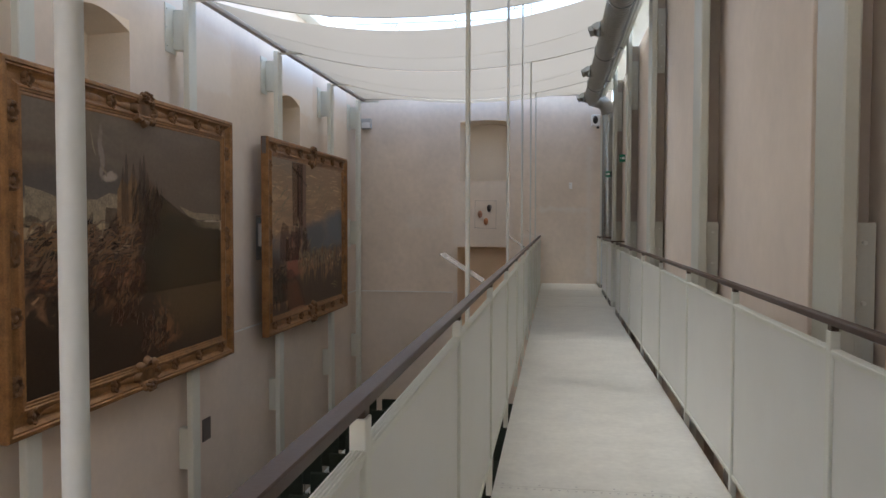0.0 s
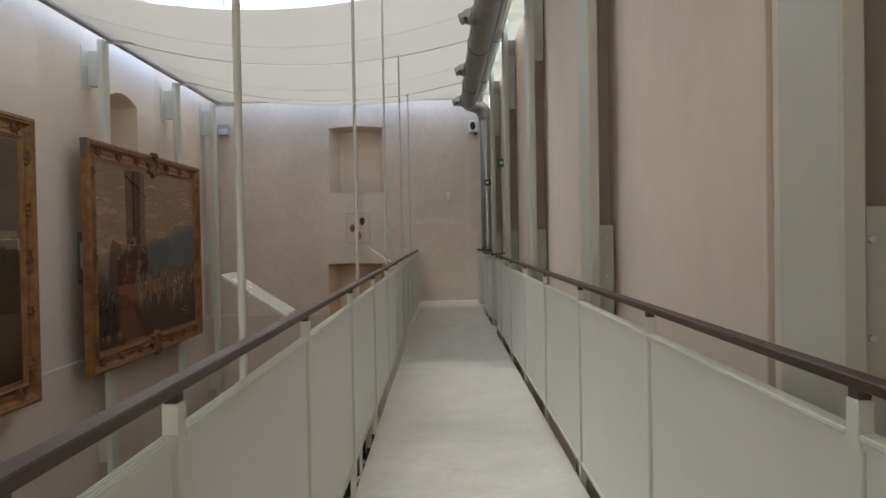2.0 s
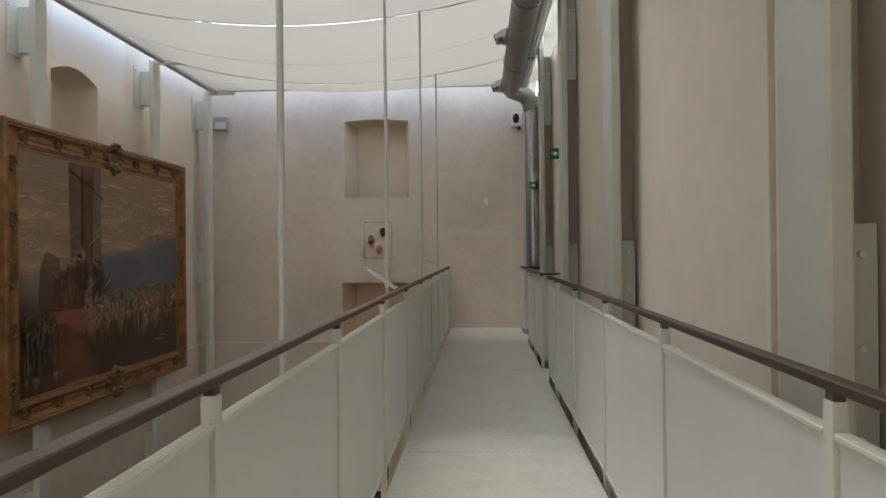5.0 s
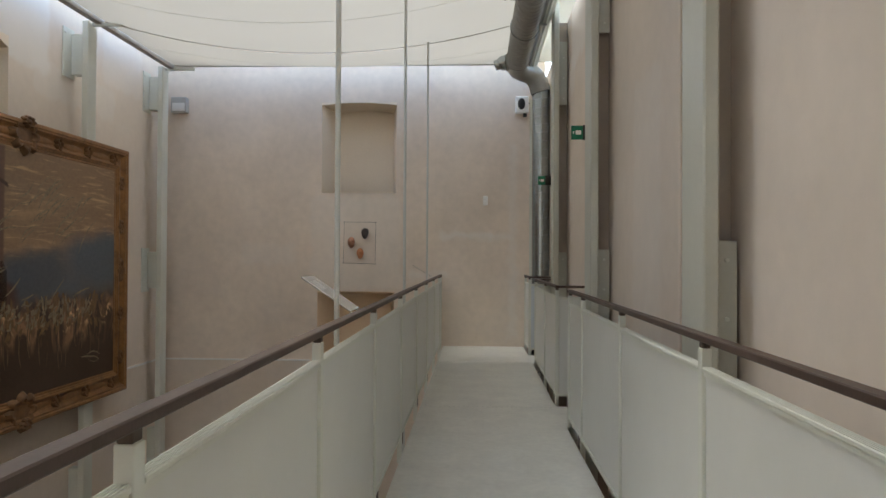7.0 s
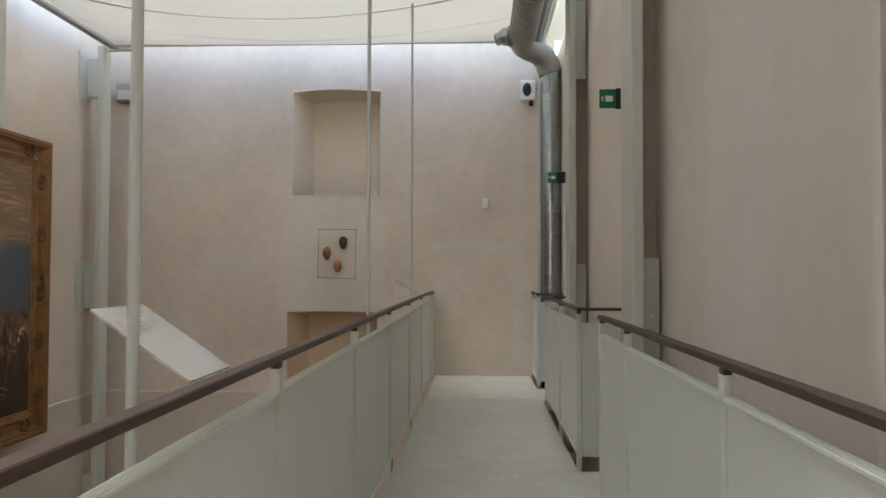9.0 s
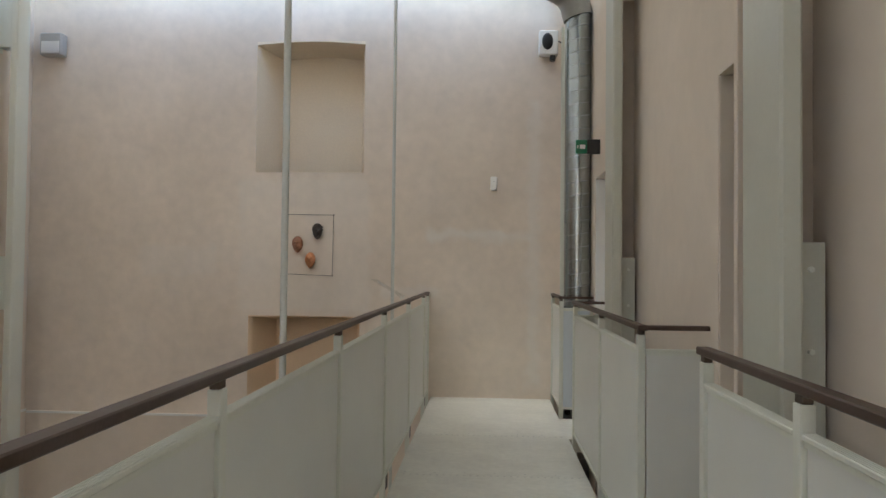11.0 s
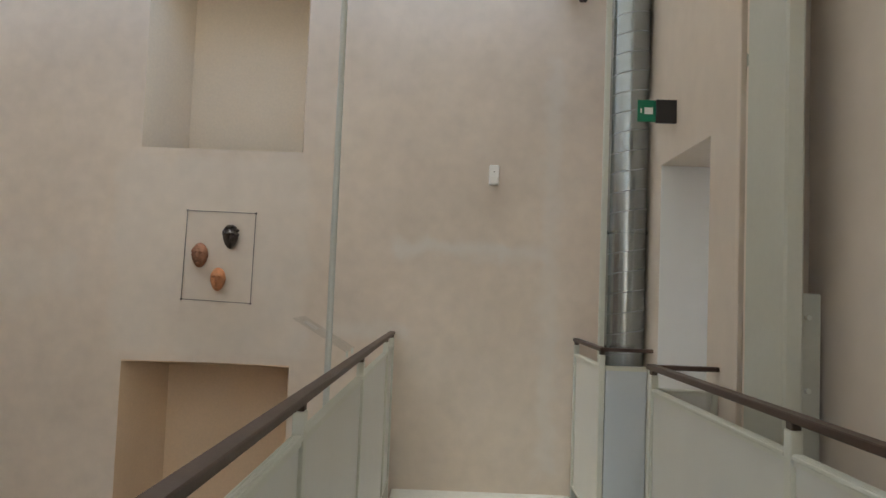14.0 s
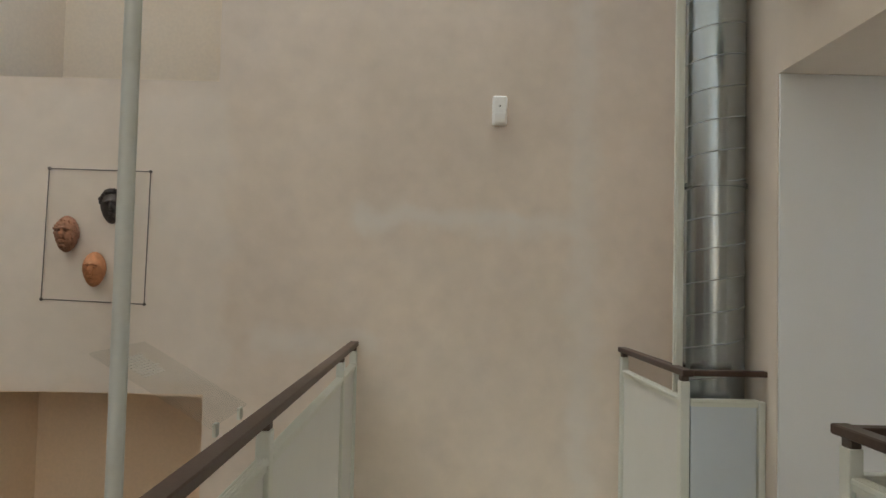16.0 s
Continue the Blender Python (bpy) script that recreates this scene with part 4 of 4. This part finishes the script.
shape(cross, FX, "rust", [(13.06, 1.29), (13.55, 1.29), (13.58, 2.34), (13.04, 2.34)])
shape(cross, FX + 0.0012, "dark", [(13.29, 1.3), (13.35, 1.3), (13.345, 2.30), (13.305, 2.30)])
shape(cross, FX + 0.0018, "dark", [(13.05, 2.235), (13.57, 2.075), (13.57, 2.105), (13.05, 2.265)])
strokes(cross, FX + 0.0012, "cream", 33, 22, (12.2, 13.0), (1.38, 1.9), 0.38, 0.018, 26, 0.2)
strokes(cross, FX + 0.0012, "cream", 34, 26, (13.62, 15.3), (1.45, 2.0), 0.45, 0.018, 32, 0.25)
strokes(cross, FX + 0.0018, "cream", 35, 10, (13.62, 15.0), (1.55, 1.9), 0.35, 0.012, 32, 0.2)
shape(cross, FX + 0.0024, "rust", [(12.45, 0.75), (12.9, 0.72), (12.85, 1.28), (12.6, 1.36), (12.5, 1.2)])
for y, top, half in ((12.80, 1.12, 0.07), (12.92, 1.20, 0.07), (13.05, 1.27, 0.08), (13.30, 1.33, 0.14), (13.66, 1.25, 0.13)):
    shape(cross, FX + 0.003, "dark" if half > 0.1 else "umber", [(y - half, 0.72), (y + half, 0.72), (y + half, top - 0.1), (y + half * 0.5, top), (y - half * 0.5, top), (y - half, top - 0.1)])
    strokes(cross, FX + 0.0042, "cream", int(y * 100), 3, (y - half * 0.4, y + half * 0.4), (top - 0.05, top), half * 1.6, 0.018, -8, 0.2, 0.3)
shape(cross, FX + 0.0036, "red", [(12.86, 0.74), (13.45, 0.70), (13.42, 0.92), (12.88, 0.93)])
strokes(cross, FX + 0.0042, "red", 38, 30, (12.82, 13.4), (0.75, 1.18), 0.14, 0.03, 85, 0.3)
strokes(cross, FX + 0.0042, "cream", 39, 8, (12.74, 13.3), (0.72, 1.05), 0.22, 0.014, 88, 0.1)
strokes(cross, FX + 0.0048, "cream", 40, 3, (13.29, 13.33), (1.30, 1.38), 0.13, 0.04, 88, 0.1)
strokes(cross, FX + 0.0042, "ochre", 42, 90, (13.3, 15.8), (0.52, 0.85), 0.14, 0.05, 80, 0.6, 0.3)
strokes(cross, FX + 0.0048, "cream", 43, 80, (13.3, 15.4), (0.58, 0.84), 0.11, 0.035, 60, 0.9, 0.3)
strokes(cross, FX + 0.0054, "cream", 44, 26, (13.35, 15.1), (0.6, 0.84), 0.09, 0.022, 50, 1.0, 0.3)
strokes(cross, FX + 0.0054, "sand", 45, 26, (13.2, 15.8), (0.2, 0.6), 0.30, 0.016, 88, 0.1)
for y0, z0, y1, z1 in ((13.34, 0.88, 13.70, 1.07), (13.75, 0.90, 14.02, 1.10), (14.50, 0.80, 14.80, 1.06), (14.0, 0.86, 14.25, 0.92), (15.0, 0.86, 15.3, 0.93)):
    strokes(cross, FX + 0.006, "cream", int(y0 * 100) + 1, 1, (y0 * 0.5 + y1 * 0.5,) * 2, (z0 * 0.5 + z1 * 0.5,) * 2, math.hypot(y1 - y0, z1 - z0), 0.016, math.degrees(math.atan2(z1 - z0, y1 - y0)), 0.0, 0.06)
shape(cross, FX + 0.0036, "rust", [(12.78, -0.07), (13.70, -0.07), (13.40, 0.30), (13.00, 0.58), (12.84, 0.58)])
shape(cross, FX + 0.0048, "dark", [(12.16, 0.08), (12.80, 0.08), (12.84, 0.56), (12.7, 0.66), (12.16, 0.6)])
strokes(cross, FX + 0.0056, "grey", 47, 34, (12.2, 12.78), (0.12, 0.62), 0.22, 0.03, 86, 0.2)
strokes(cross, FX + 0.0062, "sand", 48, 22, (12.2, 12.75), (0.5, 0.72), 0.12, 0.03, 60, 0.9, 0.3)
strokes(cross, FX + 0.0056, "cream", 49, 4, (15.2, 15.8), (0.10, 0.16), 0.3, 0.016, -8, 0.1)

# ---- things on the end wall ----
def head(name, label, material, x, z, h, seed, curls, yaw=0.0, small=1.0):
    rng = random.Random(seed)
    bm = bmesh.new()
    bmesh.ops.create_uvsphere(bm, u_segments=56, v_segments=44, radius=1)
    for v in bm.verts:
        p = v.co.copy()
        f = max(0.0, -p.y)
        px = p.x * (0.98 - 0.22 * max(0, -p.z))
        d = 0.0
        d += 0.30 * math.exp(-(p.x / 0.13) ** 2) * math.exp(-((p.z + 0.02) / 0.2) ** 2)
        d -= 0.16 * (math.exp(-((p.x - 0.33) / 0.16) ** 2) + math.exp(-((p.x + 0.33) / 0.16) ** 2)) * math.exp(-((p.z - 0.16) / 0.10) ** 2)
        d += 0.10 * math.exp(-((p.z - 0.32) / 0.09) ** 2) * math.exp(-(p.x / 0.5) ** 2)
        d += 0.10 * math.exp(-((p.z + 0.42) / 0.05) ** 2) * math.exp(-(p.x / 0.24) ** 2)
        d -= 0.10 * math.exp(-((p.z + 0.35) / 0.03) ** 2) * math.exp(-(p.x / 0.26) ** 2)
        d += 0.10 * math.exp(-((p.z + 0.52) / 0.05) ** 2) * math.exp(-(p.x / 0.22) ** 2)
        d += 0.08 * math.exp(-((p.z + 0.78) / 0.12) ** 2)
        v.co = Vector((px * 0.66, p.y * 0.62 - 1.35 * d * f, p.z)) + (0.03 if 0 < curls < 9 else 0.012) * Vector((rng.uniform(-1, 1), rng.uniform(-1, 1), rng.uniform(-1, 1)))
    if 0 < curls < 9:
        for k in range(26):
            a = rng.uniform(0, 2 * math.pi)
            e = rng.uniform(0.55, 0.85)
            bmesh.ops.create_icosphere(bm, subdivisions=1, radius=rng.uniform(0.05, 0.1), matrix=Matrix.Translation((0.66 * e * math.cos(a), -0.62 * (1 - e * e) ** 0.5, 0.98 * e * math.sin(a))))
    for c, r in (((0, -0.70, -0.02), (0.085, 0.16, 0.22)), ((0, -0.78, -0.16), (0.11, 0.10, 0.07)), ((0, -0.66, -0.36), (0.19, 0.09, 0.045)), ((0, -0.63, -0.46), (0.16, 0.09, 0.05)), ((0, -0.52, -0.70), (0.17, 0.12, 0.12)), ((-0.24, -0.54, 0.27), (0.19, 0.09, 0.05)), ((0.24, -0.54, 0.27), (0.19, 0.09, 0.05)), ((-0.24, -0.53, 0.12), (0.11, 0.06, 0.04)), ((0.24, -0.53, 0.12), (0.11, 0.06, 0.04))):
        bmesh.ops.create_icosphere(bm, subdivisions=2, radius=1, matrix=Matrix.Translation(c) @ Matrix.Diagonal((*r, 1)))
    for k in range(curls):
        a = math.pi * rng.uniform(-0.15, 1.15)
        r = small * rng.uniform(0.12, 0.2)
        bmesh.ops.create_icosphere(bm, subdivisions=1, radius=r, matrix=Matrix.Translation((0.66 * small ** 0.5 * math.cos(a), -rng.uniform(0.0, 0.5), 0.35 + 0.6 * math.sin(a))))
    bmesh.ops.transform(bm, matrix=Matrix.Translation((x, YE - 0.045, z)) @ Matrix.Rotation(yaw, 4, "Z") @ Matrix.Scale(h / 2, 4), verts=bm.verts)
    for v in bm.verts:
        v.co.y = min(v.co.y, YE - 0.001)
    ob = part(name, bm, material, smooth=True)
    return tagged(ob, label, "sculpted mask")


head("sculpted_mask", "brown clay mask of a head, hung on the plastered wall", CLAY, -1.338, 1.525, 0.165, 2, 5, small=0.6)
head("sculpted_mask", "dark bronze mask with curly hair, hung on the plastered wall", IRON, -1.135, 1.655, 0.155, 5, 30, 0.3, small=0.85)
head("sculpted_mask", "smooth orange terracotta mask, hung on the plastered wall", TERRA, -1.205, 1.365, 0.16, 7, 0)
cord = thing("cord_outline", "thin dark cord stretched in a rectangle around the masks", "cord", (-1.22, YE - 0.01, 1.5))
pts = [(-1.45, YE - 0.008, 1.832), (-0.978, YE - 0.008, 1.828), (-0.985, YE - 0.008, 1.208), (-1.462, YE - 0.008, 1.222)]
for i in range(4):
    part("cord", tube(bmesh.new(), pts[i], pts[(i + 1) % 4], 0.0026, 6), WIRE, cord)
    bm = bmesh.new()
    bmesh.ops.create_icosphere(bm, subdivisions=1, radius=0.009, matrix=Matrix.Translation(pts[i]))
    part("nail", bm, WIRE, cord)

ob = thing("motion_sensor", "small white motion sensor fixed on the plastered wall", "sensor", (0.65, YE, 2.15))
part("housing", bm_box(0.617, 0.687, YE - 0.035, YE - 0.001, 2.085, 2.225, bevel=0.008), WHITE, ob)
part("lens", bm_box(0.627, 0.677, YE - 0.041, YE - 0.0351, 2.095, 2.14, bevel=0.002), JAMB, ob)
part("indicator", bm_box(0.648, 0.656, YE - 0.037, YE - 0.0351, 2.172, 2.178), BLACK, ob)
ob = thing("alarm_siren", "white alarm box with a black oval front on the end wall", "alarm", (1.2, YE, 3.55))
part("housing", bm_box(1.09, 1.28, YE - 0.10, YE - 0.001, 3.44, 3.69, bevel=0.012), WHITE, ob)
bm = bmesh.new()
bmesh.ops.create_uvsphere(bm, u_segments=20, v_segments=12, radius=1, matrix=Matrix.Translation((1.175, YE - 0.10, 3.575)) @ Matrix.Diagonal((0.055, 0.022, 0.085, 1)))
part("grille", bm, BLACK, ob, smooth=True)
part("lamp", bm_box(1.2, 1.255, YE - 0.10, YE - 0.03, 3.385, 3.439, bevel=0.008), BLACK, ob, "black warning lamp")
part("cable", tube(bmesh.new(), (1.28, YE - 0.03, 3.60), (1.36, YE - 0.02, 3.56), 0.006, 8), BLACK, ob)
ob = thing("wall_lamp", "square grey lamp box mounted high on the end wall", "lamp", (-3.93, YE, 3.57))
part("housing", bm_box(-4.05, -3.82, YE - 0.14, YE - 0.02, 3.46, 3.69, bevel=0.01), LAMPGREY, ob)
part("glass", bm_box(-4.03, -3.84, YE - 0.147, YE - 0.1405, 3.48, 3.60, bevel=0.002), JAMB, ob)
part("bracket", bm_box(-3.96, -3.90, YE - 0.0199, YE - 0.001, 3.5, 3.6), GREYPL, ob)

for y, x0, z0 in ((13.1, 1.305, 2.29), (16.75, 1.325, 2.27)):
    ob = thing("exit_sign", "small green emergency exit sign on a black wall bracket", "sign", (x0, y, z0), "exit signs beside the side openings")
    part("plate", bm_box(x0, x0 + 0.095, y - 0.006, y + 0.006, z0, z0 + 0.115, bevel=0.001), GREEN, ob, "green plate with a white pictogram")
    bm = bmesh.new()
    for side in (-1, 1):
        yy = sorted((y + side * 0.0062, y + side * 0.0072))
        box(bm, x0 + 0.035, x0 + 0.080, yy[0], yy[1], z0 + 0.04, z0 + 0.075)
        box(bm, x0 + 0.014, x0 + 0.022, yy[0], yy[1], z0 + 0.045, z0 + 0.07)
    part("pictogram", bm, WHITE, ob)
    part("arm", bm_box(x0 + 0.096, XR - 0.001, y - 0.012, y + 0.012, z0 - 0.004, z0 + 0.119, bevel=0.002), BLACK, ob, "black bracket")


# ---- reading boards, wall details ----
def board(y0, y1, zo, zi, sheet=None, group="reading boards on the open side"):
    ob = thing("reading_board", "sloping clear acrylic reading board fixed outside the handrail", "board", (-0.03, (y0 + y1) / 2, zi), group)
    bm = bmesh.new()
    a, b = Vector((-0.245, 0, zo)), Vector((-0.028, 0, zi))
    nrm = Vector((-(b - a).z, 0, (b - a).x)).normalized() * 0.005
    vs = [bm.verts.new((p.x + s * nrm.x, y, p.z + s * nrm.z)) for y in (y0, y1) for p in (a, b) for s in (0, 1)]
    for f in ((0, 1, 3, 2), (4, 6, 7, 5), (0, 4, 5, 1), (2, 3, 7, 6), (1, 5, 7, 3), (0, 2, 6, 4)):
        bm.faces.new([vs[i] for i in f])
    part("sheet", bm, sheet or ACRYLIC, ob)
    bm = bmesh.new()
    rng = random.Random(int(y0 * 10))
    for k in range(9):
        f = 0.14 + 0.028 * k
        p = a.lerp(b, f) + nrm * 1.3
        q = a.lerp(b, f + 0.011) + nrm * 1.3
        w = (y1 - y0) * rng.uniform(0.42, 0.52)
        m = y0 + (y1 - y0) * 0.14
        bm.faces.new([bm.verts.new(c) for c in ((p.x, m, p.z), (q.x, m, q.z), (q.x, m + w, q.z), (p.x, m + w, p.z))])
    part("print", bm, PRINT, ob, "rows of unreadable grey print")
    for y in (y0 + 0.03, y1 - 0.05):
        part("clip", bm_box(-0.034, -0.027, y, y + 0.02, zi - 0.02, zi + 0.004), STEEL_PAINT, ob)
    return ob


board(4.94, 5.12, 1.20, 1.06)
board(10.06, 10.31, 1.208, 1.06)
board(15.79, 16.04, 1.205, 1.08, CLEAR)

ob = thing("wall_vent", "small dark square vent in the plastered wall", "vent", (XL, 10.35, -1.35))
part("grille", bm_box(XL + 0.031, XL + 0.045, 10.24, 10.46, -1.50, -1.21, bevel=0.003), WIRE, ob)

ob = thing("picture_bracket", "dark steel wall bracket with a small white box", "bracket", (XL, 12.25, 1.1))
part("plate", bm_box(XL + 0.001, XL + 0.012, 12.13, 12.40, 0.77, 1.46, bevel=0.002), GREYPL, ob)
part("hook", bm_box(XL + 0.012, XL + 0.10, 12.13, 12.142, 0.80, 0.83), WIRE, ob)
part("hook", bm_box(XL + 0.012, XL + 0.10, 12.13, 12.142, 1.43, 1.46), WIRE, ob)
part("edge", bm_box(XL + 0.09, XL + 0.10, 12.13, 12.142, 0.831, 1.429), WIRE, ob)
part("box", bm_box(XL + 0.0125, XL + 0.08, 12.19, 12.30, 0.98, 1.33, bevel=0.004), WHITE, ob)

# ---- hall seats ----
def seat_row():
    ob = thing("hall_chair", "dark green upholstered stacking chair in the hall below", "chair", (0, 0, ZF), "rows of chairs in the hall")
    part("seat", bm_box(-0.24, 0.24, -0.24, 0.22, ZF + 0.42, ZF + 0.49, bevel=0.02), SEAT, ob)
    part("backrest", bm_box(-0.24, 0.24, -0.29, -0.25, ZF + 0.46, ZF + 0.98, bevel=0.015), SEAT, ob)
    for x in (-0.22, 0.22):
        for y in (-0.27, 0.2):
            part("leg", tube(bmesh.new(), (x, y, ZF), (x, y, ZF + 0.43 if y > 0 else ZF + 0.9), 0.012, 8), GALV, ob)
    for x in (-0.27, 0.27):
        part("armrest", bm_box(x - 0.02, x + 0.02, -0.2, 0.16, ZF + 0.62, ZF + 0.65, bevel=0.005), WHITE, ob)
    return ob


first = seat_row()
k = 0
for j in range(9):
    for i in range(6):
        m = Matrix.Translation((-3.66 + 0.6 * i, 9.4 + 0.95 * j, ZF))
        if k == 0:
            first.matrix_basis = m
        else:
            copy_thing(first, m)
        k += 1
